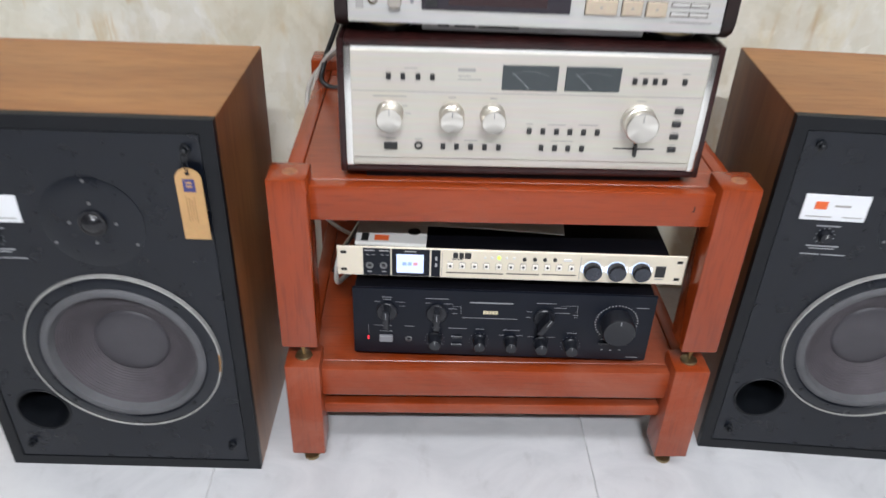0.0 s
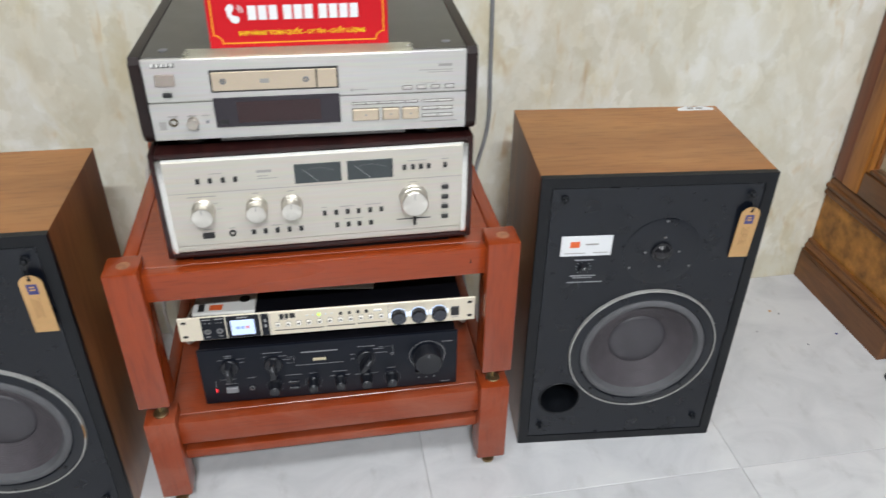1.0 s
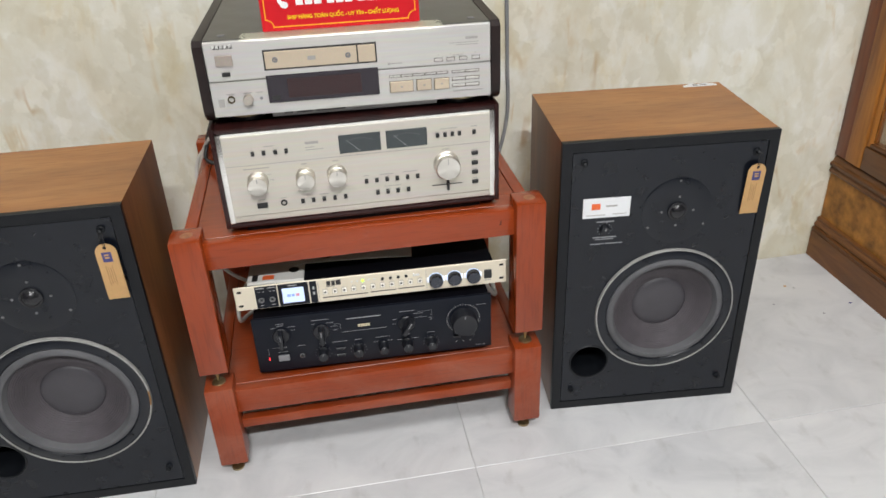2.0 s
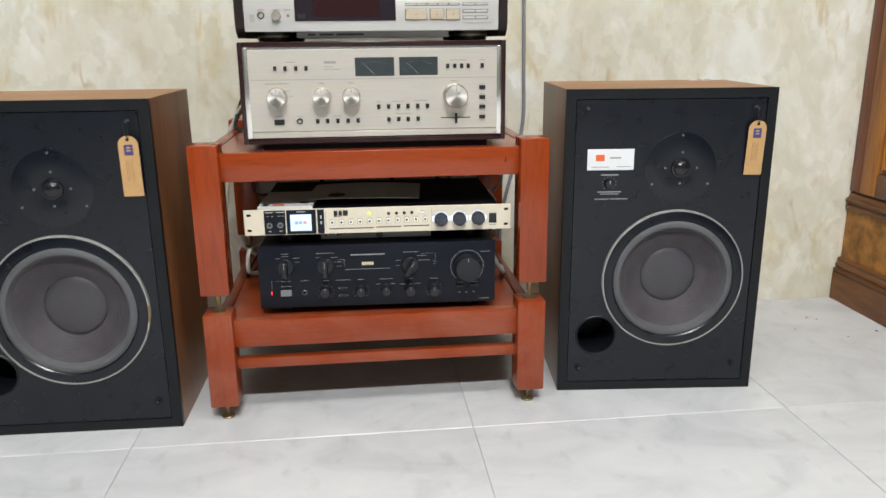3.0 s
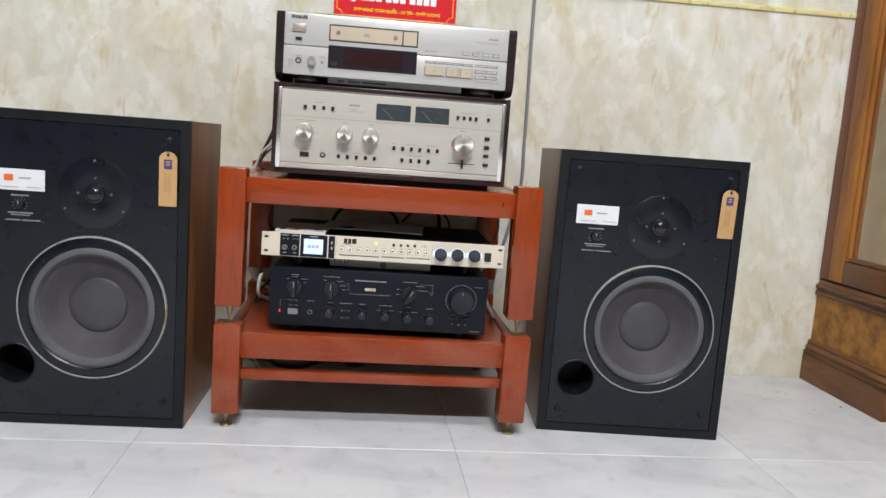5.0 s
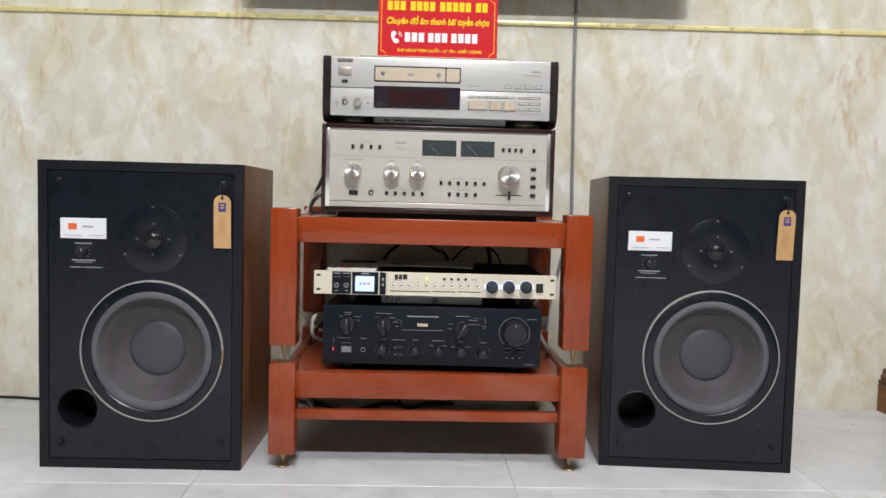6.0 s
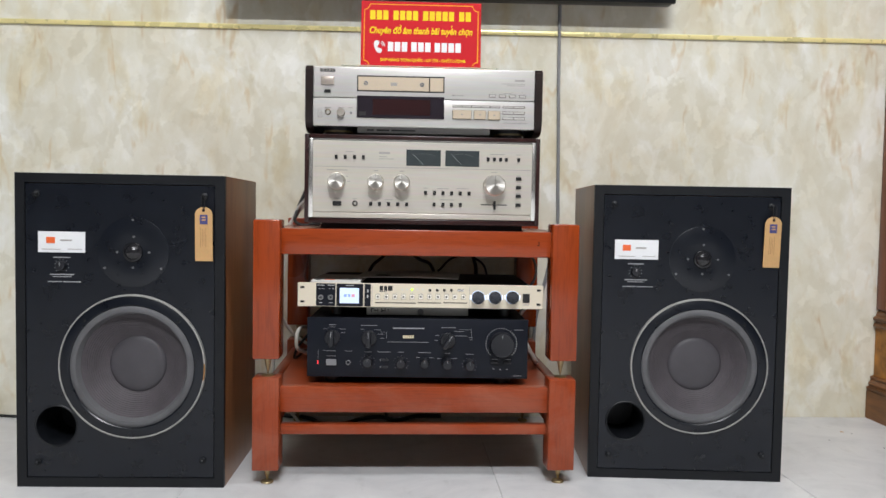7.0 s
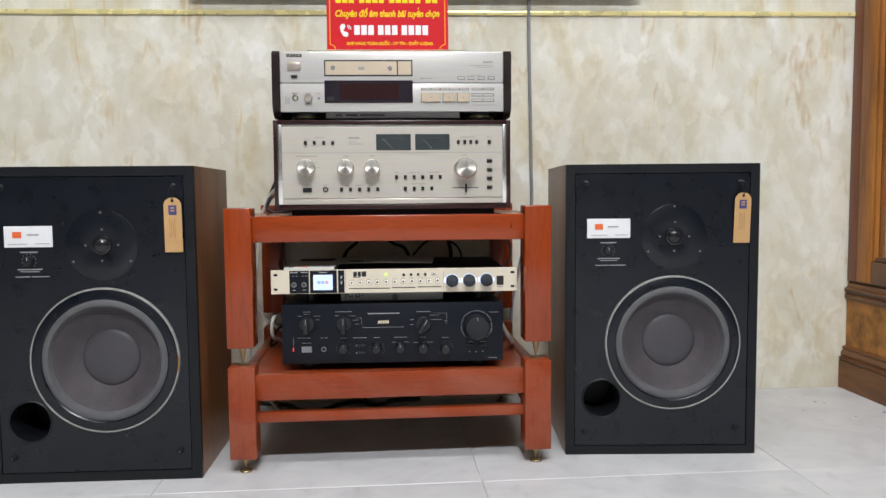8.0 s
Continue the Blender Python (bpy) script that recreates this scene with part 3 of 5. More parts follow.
def table_unit(z0, z_top, rail_z, name, label, thin=None):
    st = thing(name, pose(0, 0, 0), label, "stand", "stacked stand tables")
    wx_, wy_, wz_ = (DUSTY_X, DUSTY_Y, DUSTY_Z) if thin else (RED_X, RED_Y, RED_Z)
    for xa, xb in PX:
        for ya, yb in PY:
            leg = part("leg", a_box((xa, ya, z0), (xb, yb, z_top), 0.003), wz_, st)
            cx, cy = (xa + xb) / 2, (ya + yb) / 2
            foot = part("spike", upright([(0, -0.0), (0.0078, 0.0), (0.0078, -0.002), (0.0072, -0.0035), (0.0012, -0.0255), (0, -0.0265)] if thin else [(0, 0), (0.0078, 0), (0.0078, -0.002), (0.0072, -0.0035), (0.0012, -0.0325), (0, -0.0333)], cx, cy, z0 + 0.0005), BRASS, leg, "brass cone spike")
            if ya < 1 and not thin:
                wp = part("worn_patch", upright([(0, 0), (0.0105, 0), (0.0100, 0.0005), (0, 0.0005)], cx + 0.002, cy - 0.001, z_top, 9), WORN, leg, "pale worn patch")
    ra, rb = rail_z
    yf, yk, xl, xr = 0.849, 1.321, PX[0][1], PX[1][0]
    part("front_rail", a_box((xl - 0.001, yf, ra), (xr + 0.001, yf + 0.022, rb), 0.0025), wx_, st)
    part("back_rail", a_box((xl - 0.001, yk - 0.022, ra), (xr + 0.001, yk, rb), 0.0025), wx_, st)
    for xa, xb in ((PX[0][0] + 0.014, PX[0][0] + 0.036), (PX[1][1] - 0.036, PX[1][1] - 0.014)):
        part("side_rail", a_box((xa, PY[0][1] - 0.001, ra), (xb, PY[1][0] + 0.001, rb), 0.0025), wy_, st)
    part("shelf", a_box((PX[0][0] + 0.0365, yf + 0.0225, rb - 0.019), (PX[1][1] - 0.0365, yk - 0.0225, rb - 0.0012), 0.001, 1), wx_, st, "smooth red-stained shelf board")
    # Added board: its grey-brown keeps red bounce light off the floor.
    part("underside", a_box((PX[0][0] + 0.037, yf + 0.0235, rb - 0.0225), (PX[1][1] - 0.037, yk - 0.0235, rb - 0.0193)), UNDERBOARD, st, "added grey-brown board under the shelf")
    if not thin:
        part("scuff", bars([(0.3585, 0.4725, 0.0016, 0.0085), (0.3570, 0.4690, 0.0030, 0.0012)], yf, 0.0002), VOID, st, "small dark scuff on the front rail")
    if thin:
        part("stretcher", a_box((xl - 0.001, 0.859, thin[0]), (xr + 0.001, 0.878, thin[1]), 0.002), wx_, st)
        part("stretcher", a_box((xl - 0.001, 1.292, thin[0]), (xr + 0.001, 1.312, thin[1]), 0.002), wx_, st)
        for xa in (PX[0][0] + 0.016, PX[1][1] - 0.036):
            part("stretcher", a_box((xa, PY[0][1] - 0.001, thin[0]), (xa + 0.02, PY[1][0] + 0.001, thin[1]), 0.002), wy_, st)
    return st


table_unit(0.2455, 0.5115, (0.4455, 0.4955), "stand_table", "red-stained wooden stand table stacked on another by brass spikes")
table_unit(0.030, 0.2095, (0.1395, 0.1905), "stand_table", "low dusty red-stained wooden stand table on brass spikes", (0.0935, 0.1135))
for zz in (0.0, 0.2095):
    for xa, xb in PX:
        for ya, yb in PY:
            single("spike_plate", upright([(0, 0), (0.0120, 0), (0.0122, 0.0018), (0.0112, 0.0036), (0.004, 0.0044), (0, 0.0040)] if zz == 0 else [(0, 0), (0.0125, 0), (0.0125, 0.002), (0.011, 0.003), (0, 0.0028)], 0, 0), BRASS, pose((xa + xb) / 2, (ya + yb) / 2, zz + (0 if zz == 0 else 0.0)), "round aged brass plate under a spike", "spike plate", "spike plates")


# ---- integrated amplifier with meters, on the upper table ----
def small_buttons(parent, spots, w, h, y, material=BUTTON, out=0.003, name="button", label=""):
    for x, z in spots:
        part(name, a_box((x - w / 2, y - out, z - h / 2), (x + w / 2, y + 0.001, z + h / 2), 0.0006, 1), material, parent, label)


def silver_amplifier(m):
    k = 0.000462

    def X(px):
        return (px - 521.5) * k

    def Z(py):
        return (690 - py) * k - 0.0028
    am = thing("amplifier", m, "champagne silver amplifier with two meters in a rosewood case", "amplifier")
    W, H, D = 0.459, 0.172, 0.37
    w2 = W / 2
    for lo, hi in (((-w2, 0, 0), (-w2 + 0.008, D, H)), ((w2 - 0.008, 0, 0), (w2, D, H))):
        part("case_side", a_box(lo, hi, 0.0015), ROSE, am, "dark rosewood side")
    part("case_top", a_box((-w2 + 0.0082, 0, H - 0.008), (w2 - 0.0082, D, H), 0.0015), ROSE, am, "dark rosewood top")
    part("case_bottom", a_box((-w2 + 0.0082, 0, 0), (w2 - 0.0082, D, 0.009), 0.0015), ROSE, am, "dark rosewood bottom edge")
    part("chassis", a_box((-w2 + 0.009, 0.02, 0.0095), (w2 - 0.009, D - 0.01, H - 0.0085)), CHASSIS, am)
    y = -0.002
    face = part("faceplate", a_box((-w2 + 0.0155, y, 0.0215), (w2 - 0.0155, 0.018, H - 0.0125), 0.001, 1), SILVER, am, "brushed champagne faceplate")
    part("face_lip", a_box((-w2 + 0.0155, -0.001, 0.0105), (w2 - 0.0155, 0.018, 0.0212), 0.0015), SILVER, am)
    part("top_bevel", extruded([(-w2 + 0.0155, H - 0.0125), (w2 - 0.0155, H - 0.0125), (w2 - 0.0155, H - 0.0088), (-w2 + 0.0155, H - 0.0088)], -0.0005, 0.018), POLISH, am)
    for s in (-1, 1):
        part("side_strip", a_box((s * (w2 - 0.0125) - 0.0044, -0.004, 0.0105), (s * (w2 - 0.0125) + 0.0044, 0.018, H - 0.0088), 0.0015), POLISH, am, "polished aluminium edge strip")
    part("groove", bars([(0, Z(447), W - 0.035, 0.0009)], y, 0.0003), INK, am)
    small_buttons(am, [(X(a), Z(406)) for a in (157, 194, 233, 270)] + [(X(a), Z(404)) for a in (795, 822, 848, 873, 926)], 0.0055, 0.0075, y)
    small_buttons(am, [(X(a), Z(550)) for a in (533, 570, 607, 643, 680, 717)] + [(X(a), Z(598)) for a in (570, 607, 643, 681)] + [(X(a), Z(600)) for a in (303, 340, 378, 416, 454)], 0.0058, 0.0075, y)
    small_buttons(am, [(X(927), Z(a)) for a in (484, 521, 557, 595)], 0.0105, 0.0066, y)
    small_buttons(am, [(X(162), Z(601))], 0.017, 0.009, y, name="power_switch")
    for a, b, c, d in ((450, 370, 595, 437), (614, 370, 758, 436)):
        me = part("meter", a_box((X(a), y - 0.0012, Z(d)), (X(c), y + 0.002, Z(b)), 0.0006, 1), METER, am, "grey power meter window")
        nb = bars([(0, 0.016, 0.0007, 0.032)], 0, 0.0003)
        bmesh.ops.transform(nb, matrix=pose(X(a + 72), y - 0.0013, Z(d) + 0.002, 0, -42, 0), verts=nb.verts)
        for v in nb.verts:
            v.co.x = min(max(v.co.x, X(a) + 0.002), X(c) - 0.002)
            v.co.z = min(v.co.z, Z(b) - 0.008)
        part("needle", nb, DIM, me)
        arc = [(X((a + c) / 2) + 0.0475 * math.sin(q), Z(d) - 0.0235 + 0.0475 * math.cos(q), 0.0017, 0.0005) for q in [radians(-26 + 4 * i) for i in range(14)]]
        part("meter_scale", bars(arc, y - 0.0012, 0.0002), METER_LINE, me)
    for px, py, r in ((160, 508, 0.0162), (323, 508, 0.0152), (432, 508, 0.0152), (822, 514, 0.0208)):
        kn = part("knob", turned([(r * 1.03, 0), (r * 1.03, 0.004), (r * 0.97, 0.005), (r * 0.97, 0.0110), (r * 0.91, 0.0118), (r * 0.91, 0.0135), (r * 0.97, 0.0143), (r * 0.97, 0.0235), (r * 0.90, 0.0252), (r * 0.3, 0.0236), (0, 0.0236)], X(px), Z(py), y, 48), SPUN, am, "turned aluminium knob")
        part("pointer", bars([(X(px), Z(py) + r * 0.62, 0.0009, r * 0.5)], y - 0.0247, 0.0006), INK, kn)
    part("headphone_jack", turned([(0.0052, 0), (0.0052, 0.002), (0.0032, 0.0022), (0.003, -0.001), (0, -0.001)], X(237), Z(599), y, 20), BUTTON, am)
    part("balance_slot", bars([(X(824), Z(596), 0.052, 0.0016)], y, 0.0004), BUTTON, am)
    part("balance_lever", a_box((X(826) - 0.002, y - 0.006, Z(616)), (X(826) + 0.002, y, Z(580)), 0.0007, 1), BUTTON, am)
    sp = [(X(160), Z(461), 0.040, 0.0016), (X(200), Z(487), 0.006, 0.0011), (X(208), Z(508), 0.006, 0.0011), (X(323), Z(461), 0.009, 0.0016), (X(432), Z(461), 0.009, 0.0016), (X(214), Z(384), 0.016, 0.0013), (X(835), Z(383), 0.028, 0.0013), (X(926), Z(383), 0.010, 0.0013)]
    sp += [(X(358), Z(386), 0.021, 0.0042), (X(352), Z(402), 0.015, 0.0013), (X(366), Z(411), 0.028, 0.0013), (X(162), Z(580), 0.012, 0.0013), (X(237), Z(581), 0.009, 0.0013), (X(378), Z(582), 0.016, 0.0013)]
    sp += [(X(533), Z(530), 0.008, 0.0013), (X(606), Z(531), 0.022, 0.0013), (X(690), Z(530), 0.024, 0.0013), (X(625), Z(578), 0.028, 0.0012), (X(822), Z(459), 0.012, 0.0013)]
    sp += [(X(927), Z(a), 0.008, 0.0010) for a in (472, 509, 545, 582)]
    part("print", bars(sp, y, 0.0002), INK, am, "fine grey print")
    part("base", a_box((-0.198, 0.012, -0.0118), (0.198, 0.33, -0.0002)), CHASSIS, am, "black base under the case")
    return am


AM = pose(0.1315, 0.872, 0.5062, 0, 0, 0)
silver_amplifier(AM)


# ---- compact disc player ----
def disc_player(m):
    k = 0.000463

    def X(px):
        return (px - 520) * k

    def Z(py):
        return (283 - py) * k - 0.0016
    cd = thing("disc_player", m, "silver disc player with dark wooden side panels", "disc player")
    W, H, D = 0.461, 0.1155, 0.36
    w2 = W / 2
    for s in (-1, 1):
        a, b = sorted((s * w2, s * (w2 - 0.0145)))
        out = [(0.006, 0.0), (0.0, 0.012), (0.0, H - 0.007), (0.008, H + 0.001), (D, H + 0.001), (D, -0.010), (0.022, -0.010)]
        bm = bmesh.new()
        lo = [bm.verts.new((a, yy, zz)) for yy, zz in out]
        hi = [bm.verts.new((b, yy, zz)) for yy, zz in out]
        bm.faces.new(lo)
        bm.faces.new(hi[::-1])
        for i in range(len(out)):
            j = (i + 1) % len(out)
            bm.faces.new((lo[i], hi[i], hi[j], lo[j]))
        bmesh.ops.recalc_face_normals(bm, faces=bm.faces)
        part("side_panel", bm, EBONY, cd, "near-black wooden side panel")
    part("body", a_box((-w2 + 0.0148, 0.012, 0.002), (w2 - 0.0148, D - 0.005, H - 0.002)), LID, cd)
    part("lid", a_box((-w2 + 0.0148, 0.008, H - 0.0018), (w2 - 0.0148, D - 0.003, H), 0.0006, 1), LID, cd, "grey-brown metal lid")
    xa, xb = -w2 + 0.0152, w2 - 0.0152
    y = 0.0
    part("upper_face", a_box((xa, y, Z(161)), (xb, 0.0075, H - 0.0005), 0.0028, 3), SILVER_CD, cd, "silver upper faceplate")
    part("lower_face", a_box((xa, y + 0.001, 0.0), (xb, 0.0115, Z(163)), 0.0018), SILVER_CD, cd, "silver lower faceplate")
    part("tray_frame", a_box((X(238), y - 0.0008, Z(134)), (X(604), y + 0.002, Z(67)), 0.0005, 1), BUTTON, cd)
    tray = part("disc_tray", a_box((X(243), y - 0.002, Z(129)), (X(539), y + 0.001, Z(73)), 0.0006, 1), BEIGE, cd, "beige disc tray front")
    part("open_button", a_box((X(543), y - 0.0022, Z(129)), (X(599), y + 0.001, Z(73)), 0.0006, 1), BEIGE, cd)
    for a, b in ((275, 100), (510, 102)):
        part("stud", turned([(0.0042, 0), (0.0042, 0.0008), (0.0025, 0.0012), (0.0022, 0), (0, 0)], X(a), Z(b), y - 0.002, 16), GREYKEY, tray)
    part("tray_print", bars([(X(392), Z(102), 0.012, 0.006)], y - 0.002, 0.0002), INK, tray)
    ds = part("display", a_box((X(238), y - 0.0012, Z(243)), (X(604), y + 0.003, Z(151)), 0.0008, 1), DISPLAY, cd, "dark purple display window")
    # Dark red colour stands in for the reflection inside the window.
    part("display_panel", bars([(X(425), Z(197), 0.112, 0.030)], y - 0.0012, 0.0002), coated("display_inner", (0.024, 0.006, 0.007), 0.16), ds)
    part("display_mark", bars([(X(262), Z(226), 0.013, 0.0075)], y - 0.0012, 0.0002), BUTTON, ds)
    part("power_button", a_box((X(88), y - 0.003, Z(109)), (X(142), y + 0.001, Z(75)), 0.001), coated("rose_grey_aluminium", (0.42, 0.36, 0.31), 0.4, 0.5, vary=0.03), cd, "rose-grey power button")
    small_buttons(cd, [(X(115), Z(136))], 0.012, 0.006, y, name="timer_switch")
    part("headphone_jack", turned([(0.0058, 0), (0.0058, 0.0015), (0.004, 0.002), (0.0036, -0.0005), (0, -0.0005)], X(117), Z(222), y + 0.001, 20), coated("brass_jack", (0.10, 0.075, 0.035), 0.35, 0.6), cd)
    part("level_knob", turned([(0.0078, 0), (0.0078, 0.009), (0.007, 0.010), (0, 0.0095)], X(172), Z(224), y + 0.001, 28), coated("knob_champagne", (0.55, 0.5, 0.44), 0.35, 0.8), cd)
    part("sensor", turned([(0.0024, 0), (0.0024, 0.0008), (0, 0.0008)], X(214), Z(224), y + 0.001, 12), GREYKEY, cd)
    part("emblem", bars([(X(85), Z(232), 0.009, 0.012)], y + 0.001, 0.0003), INK, cd)
    part("mark_shadow", bars([(X(88 + 13 * i) + 0.0009, Z(47) - 0.0011, 0.0048, 0.0056) for i in range(5)], y, 0.0002), BUTTON, cd)
    part("maker_mark", bars([(X(88 + 13 * i), Z(47), 0.0042, 0.0050) for i in range(5)], y, 0.0014), POLISH, cd, "raised polished maker's mark")
    for a, b in ((793, 820), (835, 861), (878, 903), (920, 946)):
        part("key_frame", bars([((X(a) + X(b)) / 2, Z(142), (b - a) * k + 0.0010, 0.0062)], y, 0.0006), KEY_EDGE, cd)
        small_buttons(cd, [((X(a) + X(b)) / 2, Z(142))], (b - a) * k - 0.0006, 0.0046, y, SILVER_CD, 0.0012)
    for a, c, b in ((640, 718, 222), (730, 780, 222), (790, 840, 223)):
        part("key_frame", bars([((X(a) + X(c)) / 2, Z(b), (c - a) * k + 0.0012, 36 * k + 0.0012)], y + 0.001, 0.0013), KEY_EDGE, cd)
        kb = part("play_button", a_box((X(a), y - 0.003, Z(b + 18)), (X(c), y + 0.001, Z(b - 18)), 0.0008, 1), BEIGE, cd, "beige transport button")
        part("button_mark", bars([((X(a) + X(c)) / 2, Z(b), 0.003, 0.0022)], y - 0.003, 0.0002), INK, kb)
    for a, c, b, h in ((640, 838, 187, 0.0036), (851, 944, 187, 0.0036), (851, 944, 211, 0.0050), (851, 944, 234, 0.0050)):
        part("key_frame", bars([((X(a) + X(c)) / 2, Z(b), (c - a) * k + 0.0006, h + 0.0008)], y + 0.001, 0.0004), KEY_EDGE, cd)
        n = 5 if c - a > 150 else 2
        for i in range(n):
            wk = (c - a) * k / n
            small_buttons(cd, [(X(a) + wk * (i + 0.5), Z(b))], wk - 0.0010, h - 0.0006, y + 0.001, SILVER_CD, 0.0008, name="key")
    sp = [(X(920), Z(76), 0.019, 0.0036), (X(893), Z(90), 0.046, 0.0010), (X(905), Z(97), 0.034, 0.0010), (X(664), Z(143), 0.020, 0.0012), (X(641), Z(143), 0.0035, 0.0035), (X(870), Z(130), 0.016, 0.0009), (X(905), Z(253), 0.048, 0.0008), (X(117), Z(203), 0.012, 0.0010), (X(172), Z(203), 0.012, 0.0010), (X(172), Z(246), 0.014, 0.0010), (X(211), Z(203), 0.010, 0.001)]
    sp += [(X(a), Z(126), 0.0012, 0.0012) for a in (806, 848, 890, 933)]
    part("print", bars(sp, y, 0.0002), INK, cd, "fine grey print")
    plinth = part("plinth", a_box((-0.13, 0.016, -0.0105), (0.13, 0.33, 0.0018)), coated("grey_underside", (0.32, 0.31, 0.30), 0.45, 0.2), cd, "grey metal underside")
    part("plinth_print", bars([(-0.105, -0.005, 0.013, 0.0030), (-0.080, -0.005, 0.024, 0.0032), (-0.040, -0.005, 0.047, 0.0032)], 0.016, 0.0003), BUTTON, plinth)
    for fx in (-0.172, 0.172):
        for fy in (0.05, 0.30):
            ft = part("foot", upright([(0, 0), (0.027, 0), (0.029, 0.003), (0.029, 0.0165), (0.026, 0.0178), (0, 0.0178)], fx, fy, -0.0162), BUTTON, cd, "round black foot")
            part("foot_ring", upright([(0.0292, 0.0), (0.0300, 0.0008), (0.0300, 0.0032), (0.0292, 0.004)], fx, fy, -0.0095), BRASS, ft)
    for fx in (-w2 + 0.04, w2 - 0.04):
        part("lid_screw", upright([(0.006, 0), (0.006, 0.001), (0, 0.0014)], fx, 0.035, H), GREYKEY, cd)
    return cd


S_M = pose(0.1315, 0.873, 0.6946, 0, 0, -1.6)
disc_player(S_M)

# ---- advertising sign on the disc player ----
sign = thing("sign", pose(0.124, 0.905, 0.8112, -4, 0, -1.6), "small red advertising sign with yellow lettering taped on top", "sign")
SGW, SGH = 0.238, 0.136
panel = part("panel", a_box((-SGW / 2, 0, 0), (SGW / 2, 0.003, SGH), 0.0006, 1), SIGN_RED, sign, "red panel")
bm = bmesh.new()
fr, lw, nk = 0.0055, 0.0016, 0.012
for lo, hi in (((-SGW / 2 + fr + nk, fr), (SGW / 2 - fr - nk, fr + lw)), ((-SGW / 2 + fr + nk, SGH - fr - lw), (SGW / 2 - fr - nk, SGH - fr)), ((-SGW / 2 + fr, fr + nk), (-SGW / 2 + fr + lw, SGH - fr - nk)), ((SGW / 2 - fr - lw, fr + nk), (SGW / 2 - fr, SGH - fr - nk))):
    box(bm, (lo[0], -0.0004, lo[1]), (hi[0], 0.0004, hi[1]))
for sx in (-1, 1):
    for cz, dz in ((fr, 1), (SGH - fr, -1)):
        pts = [(sx * (SGW / 2 - fr - nk * math.cos(a)), cz + dz * nk * math.sin(a)) for a in [radians(15 * i) for i in range(7)]]
        for (xa, za), (xb, zb) in zip(pts, pts[1:]):
            c = Vector(((xa + xb) / 2, 0, (za + zb) / 2))
            L = math.hypot(xb - xa, zb - za)
            tmp = box(bmesh.new(), (-L / 2 - 0.0003, -0.0004, -lw / 2), (L / 2 + 0.0003, 0.0004, lw / 2))
            bmesh.ops.transform(tmp, matrix=Matrix.Translation(c) @ Matrix.Rotation(-math.atan2(zb - za, xb - xa), 4, "Y"), verts=tmp.verts)
            me = bpy.data.meshes.new("t")
            tmp.to_mesh(me)
            tmp.free()
            bm.from_mesh(me)
            bpy.data.meshes.remove(me)
part("border", bm, SIGN_ORANGE, panel, "thin orange border line")


def line(name, bm, x, z, material, label=""):
    bmesh.ops.translate(bm, verts=bm.verts, vec=(x, -0.0004, z))
    return part(name, bm, material, panel, label)


# Heading and number lines stand as plain bars.
head = []
x = -0.102
for n in (3, 4, 5, 2):
    for i in range(n):
        head.append((x + 0.0060, 0.108, 0.0103, 0.0185))
        x += 0.0128
    x += 0.0075
for spot in head:
    line("heading_bar", bars([spot], 0, 0.0004), 0, 0, SIGN_YELLOW, "yellow heading bar")
line("slogan", words("Chuyên đồ âm thanh bãi tuyên chọn", 0.204, 0.0215, 0.25, 0.03), 0, 0.078, SIGN_YELLOW, "yellow slanted slogan")
for i, g in ((0, 0), (1, 0), (2, 0), (3, 1), (4, 1), (5, 1), (6, 2), (7, 2), (8, 2), (9, 2)):
    line("number_bar", bars([(-0.060 + 0.0137 * i + 0.0052 * g, 0.0455, 0.0108, 0.0185)], 0, 0.0004), 0, 0, SIGN_WHITE, "white number bar")
handset = bmesh.new()
for a in range(-60, 61, 15):
    ca, sa = math.cos(radians(a + 200)), math.sin(radians(a + 200))
    r = 0.0048 if abs(a) > 40 else 0.0030
    h = 0.0004 + (a + 60) * 0.000003
    turned([(r, 0), (r, h), (0, h)], -0.080 + 0.0095 * ca, 0.0465 + 0.0095 * sa, 0, 14, handset)
for rad in (0.006, 0.0095):
    for a in range(0, 71, 8):
        turned([(0.0009, 0), (0.0009, 0.0004), (0, 0.0004)], -0.0815 + rad * math.cos(radians(a)), 0.0468 + rad * math.sin(radians(a)), 0, 8, handset)
line("handset_mark", handset, 0, 0, SIGN_WHITE, "white handset mark")
line("slogan_accent", bars([(0.0602, 0.0875, 0.0014, 0.0030), (0.0610, 0.0890, 0.0022, 0.0012)], 0, 0.0004), 0, 0, SIGN_YELLOW)
line("footline", words("SHIP HÀNG TOÀN QUỐC - UY TÍN - CHẤT LƯỢNG", 0.168, 0.0105, 0.0, 0.025), 0.004, 0.020, SIGN_YELLOW, "small yellow capitals")
bm = a_box((-0.147, -0.034, 0.0002), (0.147, 0.004, 0.0006))
bmesh.ops.subdivide_edges(bm, edges=bm.edges, cuts=8, use_grid_fill=True)
rng = random.Random(4)
for v in bm.verts:
    v.co.z += rng.uniform(0, 0.0004)
    if abs(v.co.x) > 0.14:
        v.co.x += rng.uniform(-0.007, 0.004)
tape = single("tape", bm, TAPE, pose(0.124, 0.902, 0.8106, 0, 0, -1.6), "strip of yellowed clear tape on the disc player lid", "tape")
tape.visible_shadow = False


